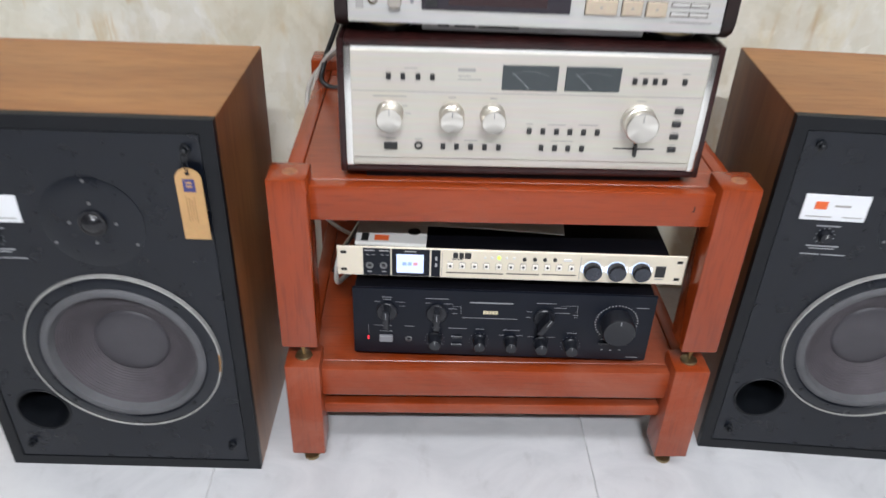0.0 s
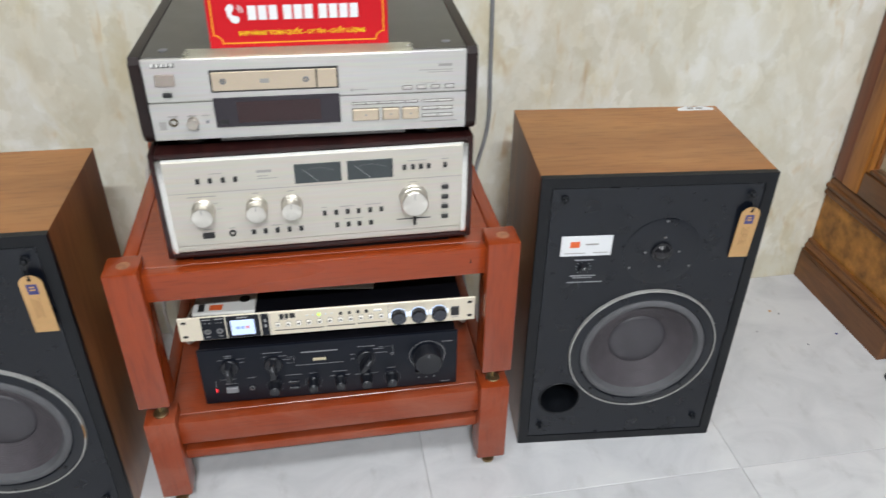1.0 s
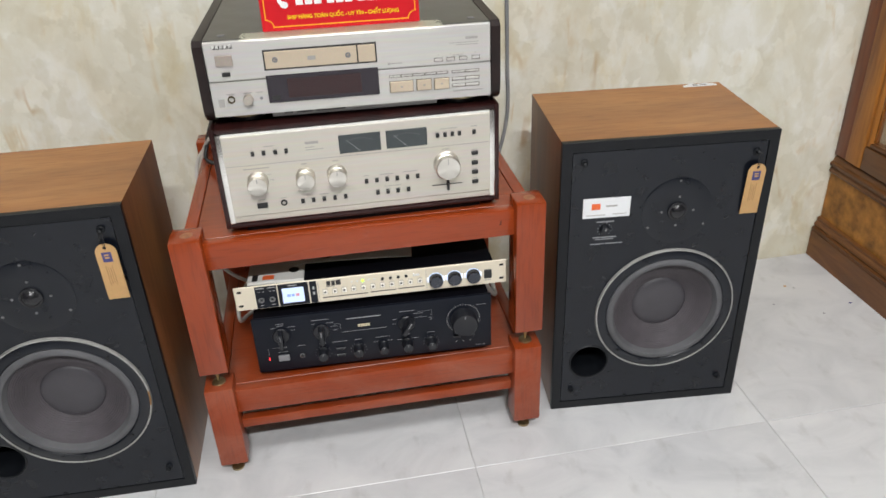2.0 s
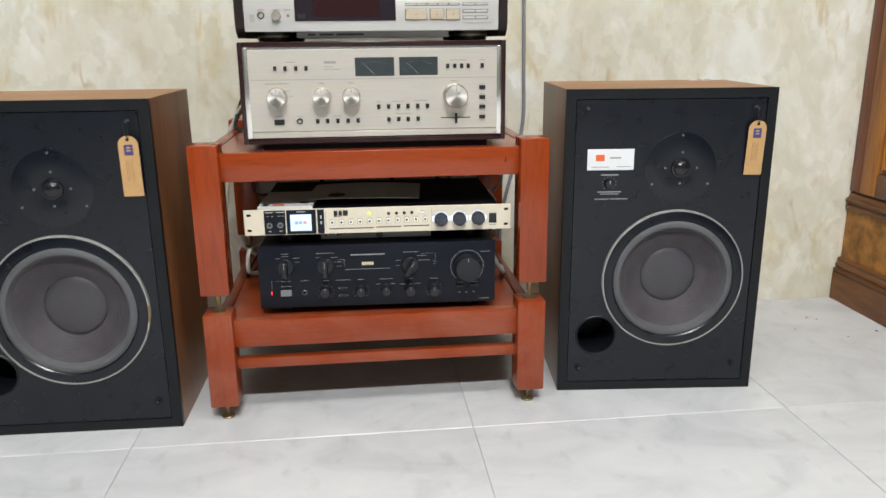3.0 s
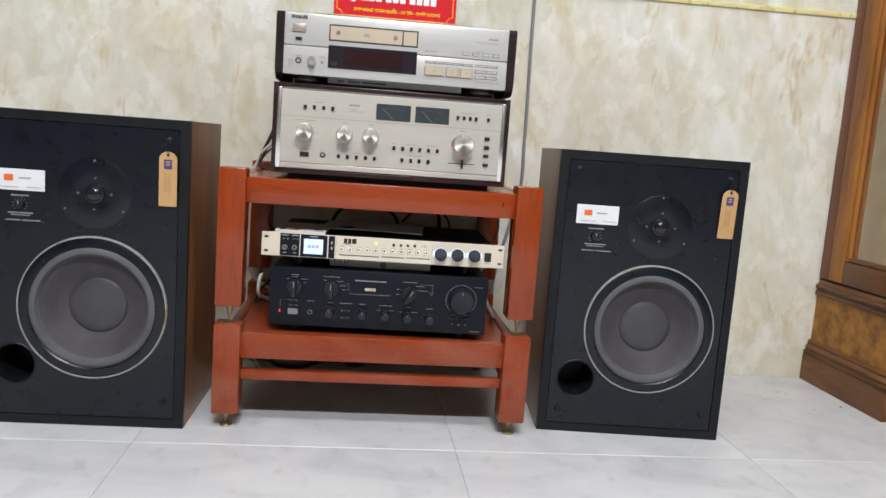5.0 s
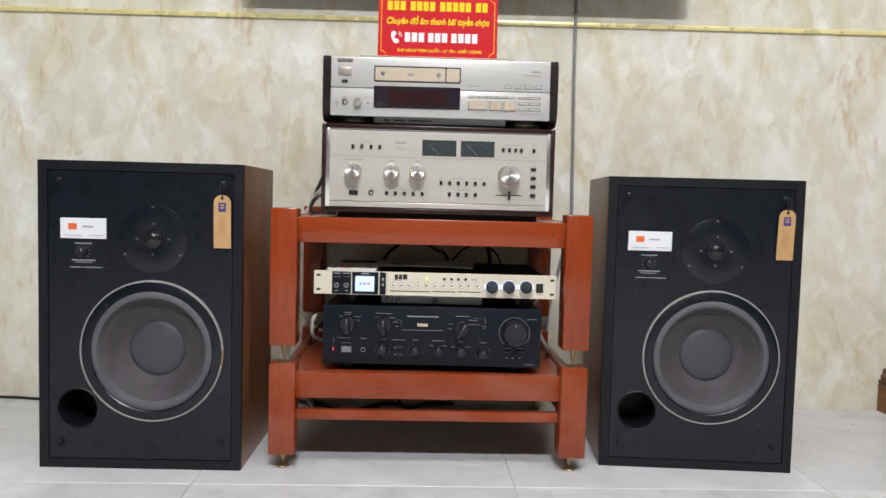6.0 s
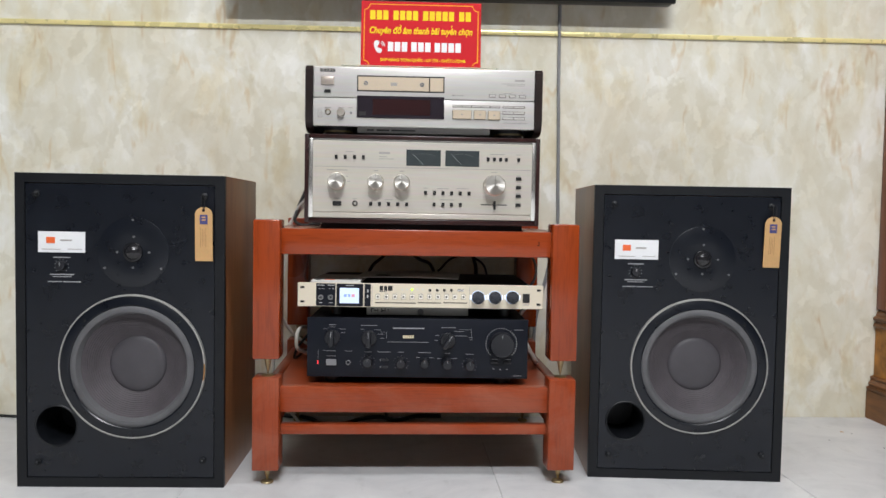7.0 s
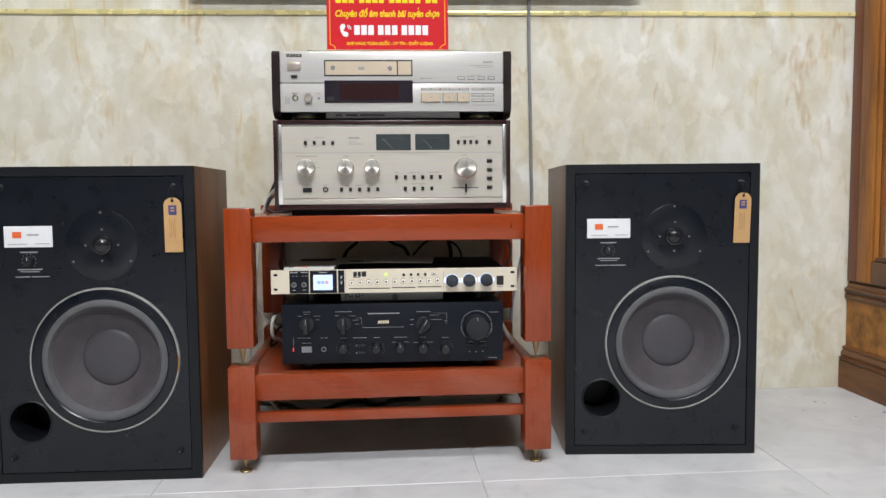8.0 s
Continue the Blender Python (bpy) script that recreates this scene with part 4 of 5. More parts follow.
# ---- rack processor ----
def rack_unit(m):
    k, kz = 0.000408, 0.000392

    def X(px):
        return (px - 657.5) * k

    def Z(px, py):
        return (172 + 16 * (px - 68) / 1179 - py) * kz
    ru = thing("rack_processor", m, "cream rack audio processor with lit screen and glowing knobs", "audio processor")
    part("chassis", a_box((-0.2175, 0.0035, 0.001), (0.2175, 0.285, 0.0455), 0.0008, 1), CHASSIS, ru, "black steel chassis")
    part("faceplate", a_box((-0.241, 0, 0), (0.241, 0.0033, 0.047), 0.0008, 1), CREAM, ru, "cream metal faceplate")
    for s in (-1, 1):
        for zz in (0.0095, 0.0375):
            part("rack_slot", a_box((s * 0.2318 - 0.0042, -0.0004, zz - 0.0024), (s * 0.2318 + 0.0042, 0.001, zz + 0.0024), 0.0012), VOID, ru)
    y = 0.0
    blk = part("input_panel", a_box((X(155), y - 0.0012, 0.0015), (X(247), y + 0.001, 0.0455), 0.0004, 1), DARK, ru, "black input panel")
    part("screen_panel", a_box((X(252), y - 0.0012, 0.0015), (X(380), y + 0.001, 0.0455), 0.0004, 1), DARK, ru, "black screen panel")
    part("slot_panel", a_box((X(386), y - 0.0012, 0.0015), (X(416), y + 0.001, 0.0455), 0.0004, 1), DARK, ru)
    sc = part("screen", a_box((X(268), y - 0.0019, Z(314, 157)), (X(360), y - 0.0008, Z(314, 80)), 0.0008, 1), LCD, ru, "lit white screen")
    part("screen_mark", bars([(X(295), Z(295, 118), 0.0058, 0.0055), (X(313), Z(313, 118), 0.0052, 0.0055)], y - 0.0019, 0.0002), LCD_MARK, sc)
    part("screen_mark", bars([(X(332), Z(332, 118), 0.0062, 0.0055)], y - 0.0019, 0.0002), plain("lcd_red", (0.62, 0.30, 0.33), 0.4, 0.0, 0.3), sc)
    for px in (177, 224):
        part("jack", turned([(0.0052, 0), (0.0052, 0.0016), (0.0036, 0.002), (0.0028, 0), (0, 0)], X(px), Z(px, 127), y - 0.0012, 20), STEEL, blk, "steel jack socket")
    part("input_print", bars([(X(177), Z(177, 66), 0.014, 0.0016), (X(226), Z(226, 66), 0.014, 0.0016), (X(177), Z(177, 154), 0.006, 0.0014), (X(226), Z(226, 154), 0.006, 0.0014), (X(172), Z(172, 84), 0.004, 0.0008), (X(190), Z(190, 84), 0.004, 0.0008), (X(220), Z(220, 84), 0.004, 0.0008), (X(236), Z(236, 84), 0.004, 0.0008), (X(315), Z(315, 68), 0.016, 0.0016), (X(402), Z(402, 95), 0.003, 0.006), (X(402), Z(402, 122), 0.003, 0.006)], y - 0.0012, 0.0002), PALE, blk)
    part("maker_mark", bars([(X(467), Z(467, 82), 0.0068, 0.0095), (X(487), Z(487, 82), 0.0062, 0.0095), (X(509), Z(509, 82), 0.0088, 0.0100), (X(474), Z(474, 98), 0.015, 0.001)], y, 0.0004), BUTTON, ru)
    for px in (567, 590, 640, 665):
        part("indicator", turned([(0.0018, 0), (0.0018, 0.001), (0, 0.0012)], X(px), Z(px, 88), y, 10), CARTON, ru)
    part("indicator", turned([(0.0026, 0), (0.0024, 0.0012), (0, 0.0018)], X(614), Z(614, 88), y, 12), GREEN, ru, "green glowing indicator")
    for px in (700, 735, 769, 803):
        part("push_key", turned([(0.0028, 0), (0.0028, 0.002), (0, 0.0024)], X(px), Z(px, 91), y, 14), BUTTON, ru)
    part("usb_socket", a_box((X(832), y - 0.0008, Z(847, 98)), (X(862), y + 0.001, Z(847, 86)), 0.0003, 1), POLISH, ru)
    for px in (450, 491, 532, 573, 615, 656, 698, 739, 780, 820, 862):
        part("key_frame", a_box((X(px) - 0.0047, y - 0.0004, Z(px, 125) - 0.0050), (X(px) + 0.0047, y + 0.001, Z(px, 125) + 0.0050), 0.0002, 1), KEY_LINE, ru)
        kb = part("key", a_box((X(px) - 0.0038, y - 0.0016, Z(px, 125) - 0.0042), (X(px) + 0.0038, y + 0.001, Z(px, 125) + 0.0042), 0.0005, 1), coated("pale_key", (0.84, 0.80, 0.72), 0.4, vary=0.03) if "pale_key" not in bpy.data.materials else bpy.data.materials["pale_key"], ru, "pale square key")
        part("key_lamp", turned([(0.0019, 0), (0.0019, 0.0006), (0, 0.0008)], X(px), Z(px, 124), y - 0.0016, 10), BUTTON, kb)
    part("band", bars([(X((a + b) / 2), Z((a + b) / 2, 155), (b - a) * k, 0.0021) for a, b in ((437, 632), (643, 755), (765, 880))], y, 0.0002), KEY_EDGE, ru, "dark printed band")
    part("print", bars([(X(891), 0.0235, 0.0007, 0.038), (X(422), 0.0235, 0.0007, 0.040)] + [(X(px), Z(px, 110), 0.007, 0.0007) for px in (450, 491, 532, 573, 615, 656, 698, 739, 780, 820, 862)], y, 0.0002), INK, ru)
    for px in (932, 1014, 1098):
        r = 0.0125
        # Added glowing blocks imitate the white glints at both sides of the knob.
        for s in (-1, 1):
            part("knob_glow", a_box((X(px) + s * (r + 0.0014) - 0.0016, y - 0.0026, Z(px, 127) - 0.0042), (X(px) + s * (r + 0.0014) + 0.0016, y + 0.001, Z(px, 127) + 0.0042), 0.0010, 2), HALO, ru, "small white glow beside the knob")
        part("knob_ring", turned([(r + 0.0008, 0), (r + 0.0008, 0.0008), (r - 0.001, 0.0012)], X(px), Z(px, 127), y, 36), LCD, ru, "faintly glowing white ring")
        kb = turned([(r, 0), (r, 0.012), (r * 0.9, 0.0135), (r * 0.4, 0.0130), (0, 0.0130)], X(px), Z(px, 127), y, 72)
        for i, v in enumerate(kb.verts):
            dx, dz = v.co.x - X(px), v.co.z - Z(px, 127)
            if math.hypot(dx, dz) > r * 0.85:
                q = 1 - 0.025 * (1 + math.cos(36 * math.atan2(dz, dx)))
                v.co.x, v.co.z = X(px) + dx * q, Z(px, 127) + dz * q
        kn = part("knob", kb, coated("steel_blue_knob", (0.075, 0.08, 0.095), 0.26, 0.85) if "steel_blue_knob" not in bpy.data.materials else bpy.data.materials["steel_blue_knob"], ru, "dark round knob")
    part("power_switch", a_box((X(1148), y - 0.0018, Z(1165, 155)), (X(1182), y + 0.001, Z(1165, 109)), 0.0006, 1), BUTTON, ru, "black rocker switch")
    part("switch_print", bars([(X(1165), Z(1165, 165), 0.012, 0.0014)], y, 0.0002), INK, ru)
    for fx in (-0.17, 0.17):
        part("foot", upright([(0, 0), (0.011, 0), (0.0125, 0.020), (0, 0.0215)], fx, 0.05, -0.0207), BUTTON, ru)
        part("foot", upright([(0, 0), (0.011, 0), (0.0125, 0.020), (0, 0.0215)], fx, 0.24, -0.0207), BUTTON, ru)
    return ru


N_M = pose(0.1312, 0.870, 0.3425, 0, 0, -1.6)
rack_unit(N_M)


# ---- black amplifier on the lower table ----
def black_amplifier(m):
    k, kz = 0.000413, 0.000386

    def X(px):
        return (px - 645) * k

    def Z(py):
        return (515 - py) * kz
    am = thing("amplifier", m, "black amplifier with round knobs and fine pale print", "amplifier")
    W, H = 0.434, 0.117
    part("cover", a_box((-W / 2 + 0.003, 0.006, 0.004), (W / 2 - 0.003, 0.355, H - 0.001), 0.002), CHASSIS, am, "black metal cover")
    part("faceplate", a_box((-W / 2, 0, 0), (W / 2, 0.0058, H), 0.0012), DARK, am, "matt black faceplate")
    y = 0.0
    for px, py, r, tilt in ((238, 313, 0.0152, 0), (412, 315, 0.0152, 0), (788, 322, 0.0155, 30)):
        kn = part("selector", turned([(r, 0), (r, 0.003), (r * 0.94, 0.004), (r * 0.9, 0.0045), (0, 0.0045)], X(px), Z(py), y, 36), KNOB, am, "black selector knob")
        gb = a_box((-0.0042, -0.020, -r), (0.0042, 0.0, r), 0.0012)
        bmesh.ops.transform(gb, matrix=pose(X(px), -0.0042, Z(py), 0, tilt, 0), verts=gb.verts)
        part("grip", gb, KNOB, kn)
        pb = bars([(0, r * 0.55, 0.0011, r * 0.75)], -0.0202, 0.0002)
        bmesh.ops.transform(pb, matrix=pose(X(px), -0.0042, Z(py), 0, tilt, 0), verts=pb.verts)
        part("pointer", pb, DIM, kn)
    for px, py, r, tilt in ((408, 435, 0.0098, 0), (566, 437, 0.0092, 20), (678, 437, 0.0092, 0), (786, 440, 0.0100, 0), (893, 445, 0.0098, 0)):
        kn = part("tone_knob", turned([(r * 1.1, 0), (r * 1.1, 0.002), (r, 0.003), (r * 0.9, 0.0185), (r * 0.8, 0.0195), (0, 0.0195)], X(px), Z(py), y, 28), KNOB, am, "small black knob")
        part("pointer", bars([(X(px), Z(py) + r * 0.55, 0.0008, r * 0.55)], y - 0.0195, 0.0002), DIM, kn)
    vr = 0.0238
    vol = part("volume_knob", turned([(vr, 0), (vr, 0.023), (vr * 0.93, 0.0255), (vr * 0.85, 0.0248), (0, 0.0248)], X(1043), Z(335), y, 56), KNOB, am, "large black volume knob")
    part("pointer", bars([(X(1043), Z(335) + vr * 0.72, 0.0012, 0.006)], y - 0.0250, 0.0006), DIM, vol)
    ticks = bmesh.new()
    for i in range(31):
        a = radians(225 - 9 * i)
        tb = box(bmesh.new(), (-0.0011, -0.0003, -0.0006), (0.0011, 0.0003, 0.0006))
        bmesh.ops.transform(tb, matrix=Matrix.Translation((X(1043) + 0.0305 * math.cos(a), 0, Z(335) + 0.0305 * math.sin(a))) @ Matrix.Rotation(-a, 4, "Y"), verts=tb.verts)
        me = bpy.data.meshes.new("t")
        tb.to_mesh(me)
        tb.free()
        ticks.from_mesh(me)
        bpy.data.meshes.remove(me)
    part("volume_scale", ticks, PALE, am, "pale volume scale ticks")
    part("power_lamp", a_box((X(169), y - 0.001, Z(449)), (X(174), y + 0.001, Z(431)), 0.0003, 1), RED_LED, am, "red glowing power lamp")
    part("power_button", a_box((X(211), y - 0.004, Z(455)), (X(259), y + 0.001, Z(425)), 0.0008, 1), GREYKEY, am, "grey power button")
    part("headphone_jack", turned([(0.0048, 0), (0.0048, 0.0015), (0.0035, 0.002), (0.003, -0.001), (0, -0.001)], X(315), Z(441), y, 20), STEEL, am)
    small_buttons(am, [(X(487), Z(425)), (X(487), Z(462))], 0.014, 0.0045, y, KNOB, 0.003)
    small_buttons(am, [(X(1010), Z(432)), (X(1075), Z(432))], 0.014, 0.0045, y, KNOB, 0.0035)
    sp = [(X(600), Z(262), 0.062, 0.0032), (X(598), Z(333), 0.081, 0.0011), (X(238), Z(249), 0.014, 0.0014), (X(412), Z(250), 0.032, 0.0014), (X(790), Z(256), 0.028, 0.0014), (X(285), Z(270), 0.013, 0.0011), (X(290), Z(289), 0.008, 0.0011), (X(205), Z(270), 0.008, 0.0011), (X(238), Z(260), 0.012, 0.001)]
    sp += [(X(452), Z(272), 0.013, 0.0011), (X(468), Z(294), 0.013, 0.0011), (X(474), Z(315), 0.008, 0.0011), (X(380), Z(270), 0.007, 0.0011), (X(482), Z(283), 0.012, 0.0005), (X(496), Z(300), 0.0005, 0.013), (X(840), Z(275), 0.018, 0.0011), (X(850), Z(298), 0.022, 0.0011), (X(735), Z(296), 0.008, 0.0011), (X(732), Z(322), 0.007, 0.0011), (X(870), Z(265), 0.026, 0.0005), (X(900), Z(282), 0.0005, 0.013), (X(897), Z(306), 0.008, 0.0011), (X(897), Z(317), 0.004, 0.0011)]
    sp += [(X(235), Z(382), 0.016, 0.0012), (X(235), Z(408), 0.018, 0.0012), (X(318), Z(382), 0.014, 0.0012), (X(410), Z(385), 0.012, 0.0012), (X(487), Z(385), 0.027, 0.0012), (X(566), Z(385), 0.012, 0.0012), (X(678), Z(386), 0.025, 0.0012), (X(786), Z(388), 0.011, 0.0012), (X(893), Z(391), 0.015, 0.0012), (X(205), Z(381), 0.012, 0.0005), (X(173), Z(400), 0.0005, 0.016)]
    sp += [(X(645), Z(411), 0.008, 0.0011), (X(708), Z(411), 0.009, 0.0011), (X(750), Z(415), 0.010, 0.0011), (X(820), Z(414), 0.012, 0.0011), (X(1012), Z(416), 0.012, 0.0011), (X(1075), Z(416), 0.012, 0.0011), (X(1125), Z(264), 0.018, 0.0014), (X(1120), Z(500), 0.018, 0.0014)]
    sp += [(X(1008), Z(466), 0.003, 0.0016), (X(1040), Z(468), 0.003, 0.0016), (X(1072), Z(466), 0.003, 0.0016), (X(500), Z(425), 0.006, 0.0011), (X(500), Z(463), 0.006, 0.0011), (X(470), Z(425), 0.003, 0.003), (X(470), Z(463), 0.003, 0.003)]
    for cx, cz, r in ((408, 440, 0.0145), (566, 442, 0.0145), (893, 448, 0.0145)):
        sp += [(X(cx) + r * math.cos(radians(a)), Z(cz) + r * math.sin(radians(a)), 0.0009, 0.0009) for a in range(-40, 221, 26)]
    part("print", bars([(a, b, c, d * 0.72 if c > 0.003 else d) for a, b, c, d in sp], y, 0.0002), DIM, am, "fine pale print")
    part("maker_mark", bars([(X(578 + 10.5 * i), Z(306), 0.0037, 0.0058) for i in range(5)], y, 0.0003), plain("mark_cream", (0.66, 0.58, 0.38), 0.5), am)
    for fx in (-0.17, 0.17):
        for fy in (0.045, 0.31):
            part("foot", upright([(0, 0), (0.018, 0), (0.020, 0.014), (0, 0.0152)], fx, fy, -0.0152), BUTTON, am)
    return am


D_M = pose(0.1265, 0.868, 0.2045, 0, 0, -1.6)
black_amplifier(D_M)

# ---- paper goods in the stand ----
carton = single("carton", a_box((-0.103, 0.0, 0), (0.103, 0.22, 0.0165), 0.0012, 1), CARTON, D_M @ pose(-0.002, 0.045, 0.1172), "flat grey card sleeve with marker scribble between two units", "card sleeve")
part("scribble", bars([(-0.093, 0.0098, 0.0016, 0.0085), (-0.0895, 0.0125, 0.005, 0.0016), (-0.0845, 0.0092, 0.0060, 0.0016), (-0.080, 0.0095, 0.0014, 0.006), (-0.0720, 0.0095, 0.0018, 0.0080), (-0.0680, 0.0085, 0.006, 0.0016), (-0.0655, 0.0110, 0.0016, 0.006), (-0.0590, 0.0105, 0.004, 0.0015)], 0.0, 0.0003), BUTTON, carton)
part("tab", turned([(0.0065, 0), (0.0065, 0.0006), (0, 0.0006)], 0.006, 0.0068, 0.0, 20), DIM, carton)
booklet = single("booklet", a_box((0, 0, 0), (0.098, 0.14, 0.006), 0.0008, 1), PAPER, N_M @ pose(-0.2165, 0.005, 0.0458, 0, 0, -1), "small white booklet with red and black marks on the rack unit", "booklet")
part("red_mark", a_box((0.026, 0.006, 0.0055), (0.046, 0.020, 0.0063)), ORANGE, booklet)
part("dark_mark", a_box((0.008, 0.004, 0.0055), (0.018, 0.024, 0.0063)), BUTTON, booklet)
part("round_mark", upright([(0, 0), (0.009, 0), (0.009, 0.0004), (0, 0.0004)], 0.080, 0.032, 0.0059), BUTTON, booklet)
bm = a_box((0, 0, 0), (0.21, 0.148, 0.0012))
bmesh.ops.subdivide_edges(bm, edges=bm.edges, cuts=6, use_grid_fill=True)
for v in bm.verts:
    v.co.z += 0.004 * math.sin(v.co.x * 14) * (0.5 + v.co.y * 3)
sheet = single("paper_sheet", bm, PAPER, N_M @ pose(-0.135, 0.050, 0.0532, 0, 0, -4), "loose curling sheet of printed paper on the rack unit", "paper")
part("sheet_print", upright([(0, 0), (0.016, 0), (0.016, 0.0004), (0, 0.0004)], 0.055, 0.025, 0.004), KNOB, sheet)

# ---- television on the wall ----
tv = thing("television", pose(0.209, WALL_Y - 0.075, 1.057, 0, -0.5, 0), "large black flat television mounted on the wall", "television")
part("body", a_box((-0.555, 0.012, 0.0), (0.555, 0.045, 0.64), 0.006), BUTTON, tv)
part("bezel", a_box((-0.557, 0.0, -0.001), (0.557, 0.0118, 0.642), 0.003), EDGE, tv, "glossy black bezel")
part("screen", a_box((-0.545, -0.0012, 0.016), (0.545, 0.001, 0.63)), SCREEN, tv, "dark glossy screen")
part("bracket", a_box((-0.2, 0.0452, 0.2), (0.2, 0.0745, 0.45)), DARK, tv)

# ---- display cabinet ----
cab = thing("display_cabinet", pose(1.345, 0.998, 0), "tall carved honey oak display cabinet with glazed sides", "cabinet")
CD_ = WALL_Y - 0.998 - 0.003
CW = 0.95


def moulding(outline, y0, name, material=OAK_Y, label=""):
    """A side moulding: outline of (x, z), run along the depth with a return along the front."""
    bm = bmesh.new()
    rings = []
    for k_, (dx, yy) in enumerate(((0, CD_), (0, 0), (1, 0))):
        ring = []
        for x, z in outline:
            if k_ == 0:
                ring.append(bm.verts.new((x, CD_, z)))
            elif k_ == 1:
                ring.append(bm.verts.new((x, x + y0, z)))
            else:
                ring.append(bm.verts.new((CW, x + y0, z)))
        rings.append(ring)
    n = len(outline)
    for a, b in zip(rings, rings[1:]):
        for i in range(n):
            j = (i + 1) % n
            bm.faces.new((a[i], b[i], b[j], a[j]))
    bm.faces.new(rings[0])
    bm.faces.new(rings[-1][::-1])
    bmesh.ops.recalc_face_normals(bm, faces=bm.faces)
    return part(name, bm, material, cab, label)


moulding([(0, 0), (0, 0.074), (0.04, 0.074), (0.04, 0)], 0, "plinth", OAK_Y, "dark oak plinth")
moulding([(0.002, 0.0742), (0.002, 0.077), (0.0, 0.079), (0.0, 0.084), (0.0065, 0.0855), (0.0065, 0.0895), (0.004, 0.092), (0.006, 0.098), (0.0115, 0.103), (0.0115, 0.1065), (0.0085, 0.108), (0.0095, 0.112), (0.0145, 0.114), (0.04, 0.114), (0.04, 0.0742)], 0, "plinth_moulding")
part("side_panel", a_box((0.0185, 0.02, 0.1142), (0.038, CD_, 0.2428)), BURL, cab, "burl veneer side panel")
part("front_panel", a_box((0.0382, 0.02, 0.1142), (CW, 0.04, 0.2428)), BURL, cab, "burl veneer front panel")
moulding([(0.018, 0.243), (0.0135, 0.2445), (0.0115, 0.2485), (0.0130, 0.2545), (0.0165, 0.2575), (0.0165, 0.2610), (0.0110, 0.2640), (0.0100, 0.2690), (0.0120, 0.2730), (0.0180, 0.2755), (0.0180, 0.2790), (0.0210, 0.2855), (0.0265, 0.2890), (0.0265, 0.2915), (0.030, 0.293), (0.045, 0.293), (0.045, 0.243)], 0, "waist_moulding")
HT = 2.0
part("back_post", a_box((0.017, CD_ - 0.042, 0.2932), (0.062, CD_, HT), 0.002), OAK_RED, cab, "red-brown back post")
part("side_stile", a_box((0.014, CD_ - 0.098, 0.2932), (0.058, CD_ - 0.0425, HT), 0.004), OAK_Z, cab, "honey oak stile")
part("side_stile", a_box((0.014, 0.022, 0.2932), (0.058, 0.066, HT), 0.004), OAK_Z, cab, "honey oak stile")
part("stile_bead", a_box((0.020, CD_ - 0.108, 0.352), (0.050, CD_ - 0.0985, HT - 0.08), 0.003), OAK_Z, cab)
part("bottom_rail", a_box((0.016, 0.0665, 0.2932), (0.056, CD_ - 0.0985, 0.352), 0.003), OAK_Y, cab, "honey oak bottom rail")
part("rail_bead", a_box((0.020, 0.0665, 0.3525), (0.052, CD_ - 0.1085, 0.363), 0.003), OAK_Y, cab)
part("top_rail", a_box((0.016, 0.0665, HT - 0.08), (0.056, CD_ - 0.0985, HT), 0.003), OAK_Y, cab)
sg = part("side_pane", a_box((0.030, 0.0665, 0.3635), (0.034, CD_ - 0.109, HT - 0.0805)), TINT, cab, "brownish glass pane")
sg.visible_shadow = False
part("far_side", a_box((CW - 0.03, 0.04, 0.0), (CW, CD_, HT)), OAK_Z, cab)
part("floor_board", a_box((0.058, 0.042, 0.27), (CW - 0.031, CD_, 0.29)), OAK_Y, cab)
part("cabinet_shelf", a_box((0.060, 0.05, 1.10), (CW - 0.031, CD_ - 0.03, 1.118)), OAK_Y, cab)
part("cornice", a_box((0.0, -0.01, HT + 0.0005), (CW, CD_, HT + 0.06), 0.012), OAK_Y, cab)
part("front_rail", a_box((0.0585, 0.022, 0.2932), (CW - 0.031, 0.041, 0.36), 0.003), OAK_Z, cab)
part("front_rail", a_box((0.0585, 0.022, HT - 0.08), (CW - 0.031, 0.041, HT), 0.003), OAK_Z, cab)
part("front_stile", a_box((0.45, 0.022, 0.3605), (0.51, 0.041, HT - 0.0805), 0.003), OAK_Z, cab)
for a, b in ((0.059, 0.4495), (0.5105, CW - 0.0315)):
    g = part("front_pane", a_box((a, 0.029, 0.3605), (b, 0.033, HT - 0.0805)), TINT, cab)
    g.visible_shadow = False

# ---- cables ----
wire("cable", [(0.488, WALL_Y - 0.006, 1.2), (0.489, WALL_Y - 0.006, 0.9), (0.494, WALL_Y - 0.006, 0.6), (0.493, WALL_Y - 0.008, 0.48), (0.47, WALL_Y - 0.012, 0.38), (0.44, WALL_Y - 0.01, 0.22), (0.46, WALL_Y - 0.012, 0.02)], 0.0042, GREYWIRE, "grey cable hanging down the wall from the television")
wire("cable", [(-0.09, 1.25, 0.555), (-0.135, 1.225, 0.545), (-0.165, 1.235, 0.515), (-0.189, 1.25, 0.477), (-0.197, 1.25, 0.426), (-0.205, 1.25, 0.372), (-0.195, 1.22, 0.28), (-0.12, 1.20, 0.208), (-0.05, 1.22, 0.196)], 0.0038, WHITEWIRE, "white cable trailing down beside the stand")
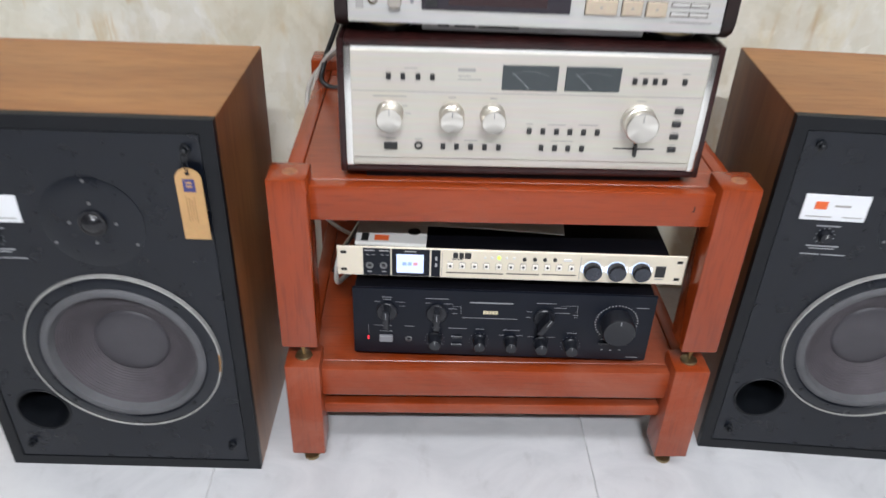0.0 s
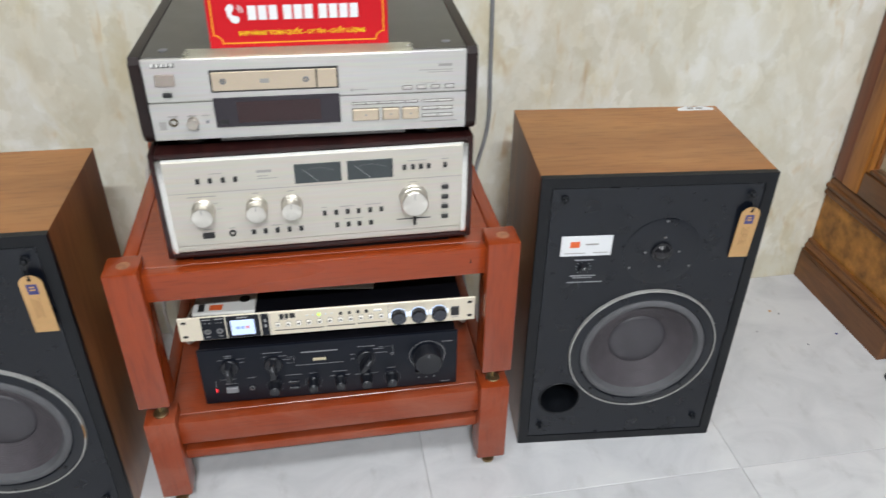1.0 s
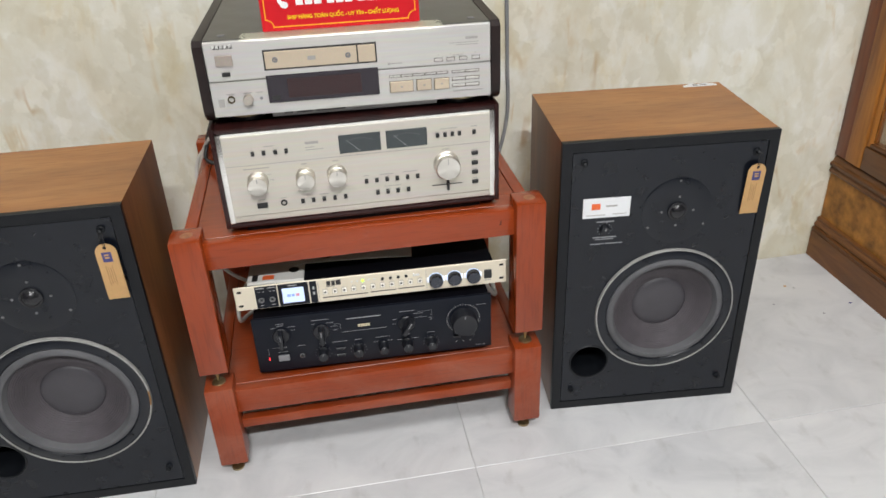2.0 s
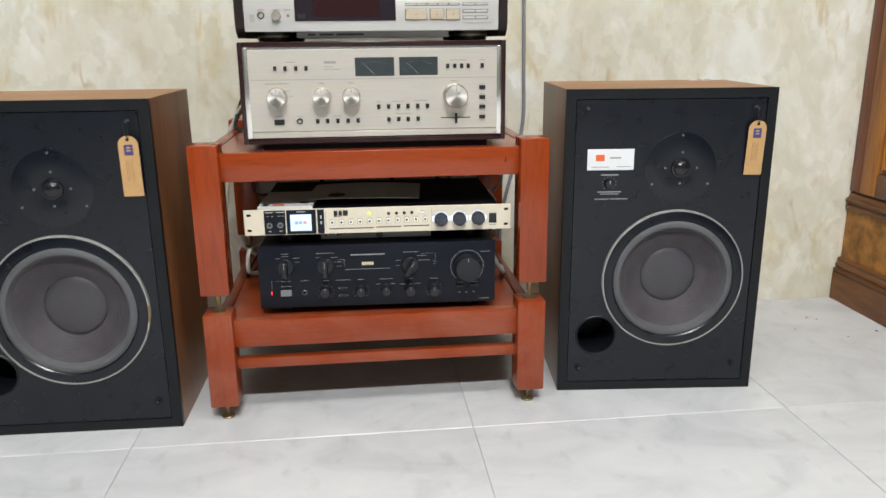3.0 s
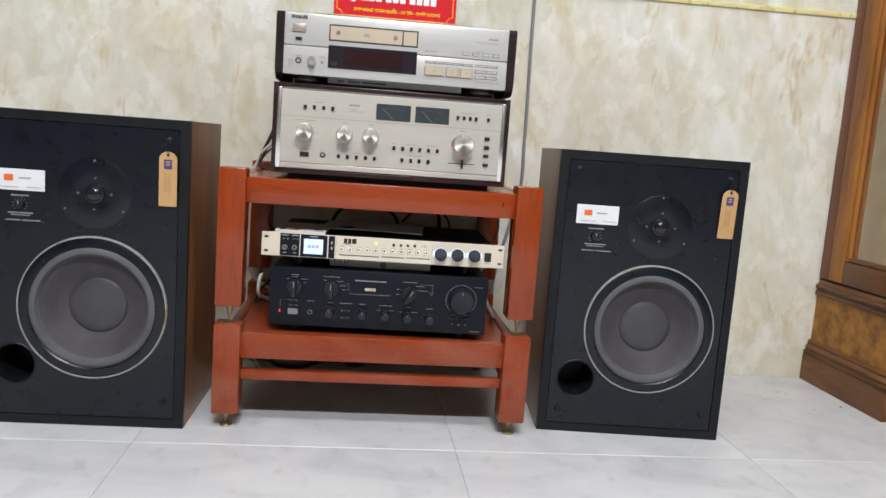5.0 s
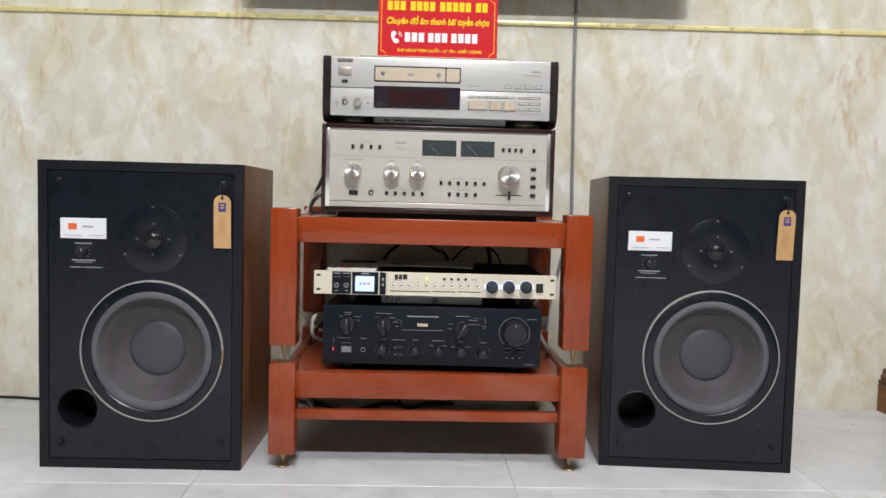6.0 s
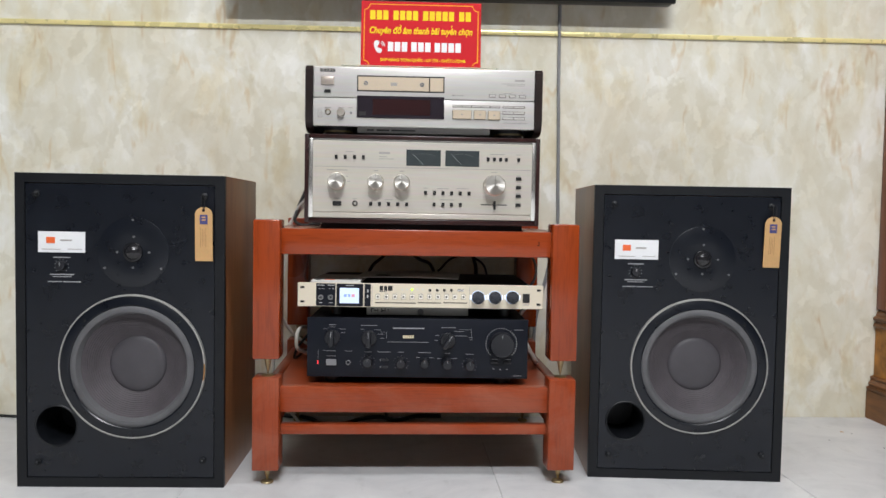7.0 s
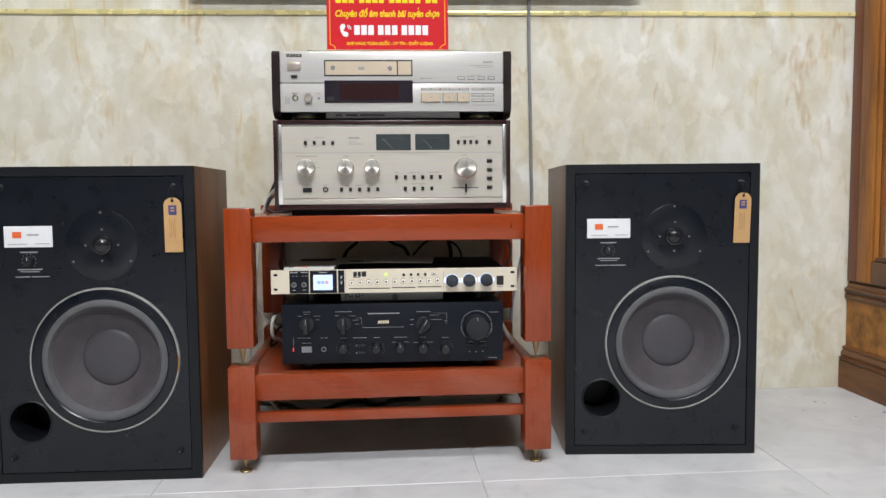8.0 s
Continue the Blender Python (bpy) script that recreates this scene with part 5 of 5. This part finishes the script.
wire("cable", [(-0.09, 1.25, 0.575), (-0.14, 1.21, 0.552), (-0.168, 1.225, 0.512), (-0.183, 1.235, 0.455), (-0.190, 1.24, 0.40), (-0.208, 1.22, 0.22), (-0.20, 1.20, 0.10), (-0.14, 1.22, 0.006)], 0.0035, WHITEWIRE, "white cable trailing down beside the stand")
wire("cable", [(-0.08, 1.25, 0.70), (-0.120, 1.235, 0.625), (-0.140, 1.225, 0.575), (-0.158, 1.215, 0.525), (-0.157, 1.195, 0.501), (-0.10, 1.20, 0.4985)], 0.0042, BLACKWIRE, "black cable behind the silver amplifier")
wire("cable", [(-0.08, 1.24, 0.35), (-0.13, 1.20, 0.36), (-0.125, 1.16, 0.43), (-0.14, 1.2, 0.46)], 0.0028, REDWIRE, "thin brown-red cable behind the rack unit")
wire("cable", [(-0.06, 1.235, 0.28), (-0.11, 1.10, 0.27), (-0.128, 1.00, 0.255), (-0.118, 1.05, 0.22), (-0.06, 1.23, 0.198)], 0.004, WHITEWIRE, "cream cable looped beside the black amplifier")
wire("cable", [(-0.06, 1.24, 0.30), (-0.12, 1.12, 0.245), (-0.14, 1.08, 0.215), (-0.13, 1.18, 0.200)], 0.003, BLACKWIRE, "black cable looped beside the black amplifier")
wire("cable", [(0.33, 1.16, 0.38), (0.385, 1.12, 0.345), (0.352, 1.06, 0.285), (0.368, 1.02, 0.245), (0.385, 1.02, 0.215), (0.40, 1.10, 0.199)], 0.0048, WHITEWIRE, "cream cable looped beside the black amplifier")
wire("cable", [(0.33, 1.2, 0.36), (0.392, 1.15, 0.36), (0.402, 1.14, 0.42), (0.36, 1.2, 0.44)], 0.003, GREYWIRE, "grey cable behind the rack unit")
wire("cable", [(0.07, 1.235, 0.443), (0.045, 1.22, 0.42), (0.02, 1.17, 0.395), (0.01, 1.16, 0.36)], 0.004, BLACKWIRE, "black cable hanging behind the rack unit")
wire("cable", [(0.10, 1.235, 0.443), (0.13, 1.22, 0.42), (0.165, 1.17, 0.40), (0.17, 1.17, 0.36)], 0.004, BLACKWIRE, "black cable hanging behind the rack unit")
wire("cable", [(0.27, 1.235, 0.445), (0.268, 1.22, 0.42), (0.27, 1.19, 0.40), (0.268, 1.17, 0.36)], 0.0045, BLACKWIRE, "black cable hanging behind the rack unit")
wire("cable", [(0.18, 1.2, 0.39), (0.22, 1.19, 0.425), (0.28, 1.18, 0.415), (0.30, 1.18, 0.37)], 0.0025, BLACKWIRE, "thin black cable arched behind the rack unit")
wire("cable", [(-0.13, 1.285, 0.17), (-0.11, 1.20, 0.124), (-0.05, 1.12, 0.108), (0.0, 1.20, 0.112), (0.03, 1.295, 0.1165), (0.05, 1.325, 0.06), (0.06, 1.325, 0.004)], 0.0035, BLACKWIRE, "black cable looping over the rear stretcher to the floor")
wire("cable", [(-0.21, 1.33, 0.0055), (-0.135, 1.30, 0.0055), (-0.10, 1.255, 0.0055), (-0.05, 1.25, 0.0055), (0.0, 1.30, 0.0055), (0.04, 1.315, 0.0055), (0.09, 1.285, 0.0055), (0.13, 1.32, 0.0055), (0.20, 1.325, 0.0055)], 0.0052, BLACKWIRE, "thick black cable lying on the floor behind the stand")
wire("cable", [(-1.6, 1.325, 0.004), (-1.1, 1.318, 0.004), (-0.93, 1.322, 0.005), (-0.86, 1.315, 0.004), (-0.7, 1.31, 0.004), (-0.5, 1.30, 0.004)], 0.0035, BLACKWIRE, "black cable along the foot of the wall")
plug = thing("power_plug", pose(1.330, 0.930, 0.0, 0, 0, -12), "small black plug with its lead lying on the floor", "plug")
part("plug_body", a_box((-0.009, -0.014, 0.0), (0.009, 0.014, 0.014), 0.004, 3), BLACKWIRE, plug)
for sx in (-0.005, 0.005):
    part("pin", a_box((sx - 0.0013, -0.027, 0.006), (sx + 0.0013, -0.0135, 0.0085)), BRASS, plug)
lead = wire("lead", [(0, 0.013, 0.007), (0.008, 0.030, 0.006), (0.035, 0.050, 0.003), (0.10, 0.045, 0.003), (0.25, 0.050, 0.003)], 0.0022, BLACKWIRE, "black lead")
del lead["category"]
lead.parent = plug

# ---- crumbs on the floor ----
rng = random.Random(9)
for cx, cy, r, cm in ((1.198, 1.203, 0.0045, KRAFT), (1.126, 1.134, 0.003, GREYKEY), (1.221, 1.072, 0.003, GREYKEY), (1.31, 1.098, 0.0045, BLUE), (1.215, 1.19, 0.003, GREYKEY)):
    bm = bmesh.new()
    bmesh.ops.create_icosphere(bm, subdivisions=1, radius=r)
    for v in bm.verts:
        v.co = Vector((v.co.x * rng.uniform(0.7, 1.3), v.co.y * rng.uniform(0.7, 1.3), max(0, v.co.z * 0.35)))
    single("crumb", bm, cm, pose(cx, cy, 0.0, 0, 0, rng.uniform(0, 360)), "small crumb of litter lying on the floor", "crumb", "crumbs on the floor")

# ---- unseen ceiling light fittings ----
DIFF = plain("lamp_diffuser", (1.0, 0.98, 0.95), 0.5, 0.0, 6.0)
for lx, ly, lw, ld, _ in LAMPS:
    cl = thing("ceiling_light", pose(lx, ly, 2.85), "rectangular white ceiling light, out of view", "ceiling light", "ceiling lights", "structure")
    part("housing", a_box((-lw / 2 - 0.02, -ld / 2 - 0.02, 0.0), (lw / 2 + 0.02, ld / 2 + 0.02, 0.049)), PLASTER, cl)
    part("diffuser", a_box((-lw / 2, -ld / 2, -0.004), (lw / 2, ld / 2, -0.0005)), DIFF, cl)

# ---- floor tiles, last ----
tile_me = mesh_of("tile", a_box((0.0007, 0.0007, -0.0025), (0.5993, 0.5993, 0.0), 0.0006, 1), TILE)
thin_me = mesh_of("tile_cut", a_box((0.0007, 0.0007, -0.0025), (0.5993, 0.585, 0.0), 0.0012, 1), TILE)
for i in range(12):
    for j in range(8):
        x, yy = X0 + 0.6 * i, 0.757 - 0.6 * j
        ob = new("tile", thin_me if j == 0 else tile_me)
        ob.matrix_world = pose(x, yy, 0)
        ob.parent = floor
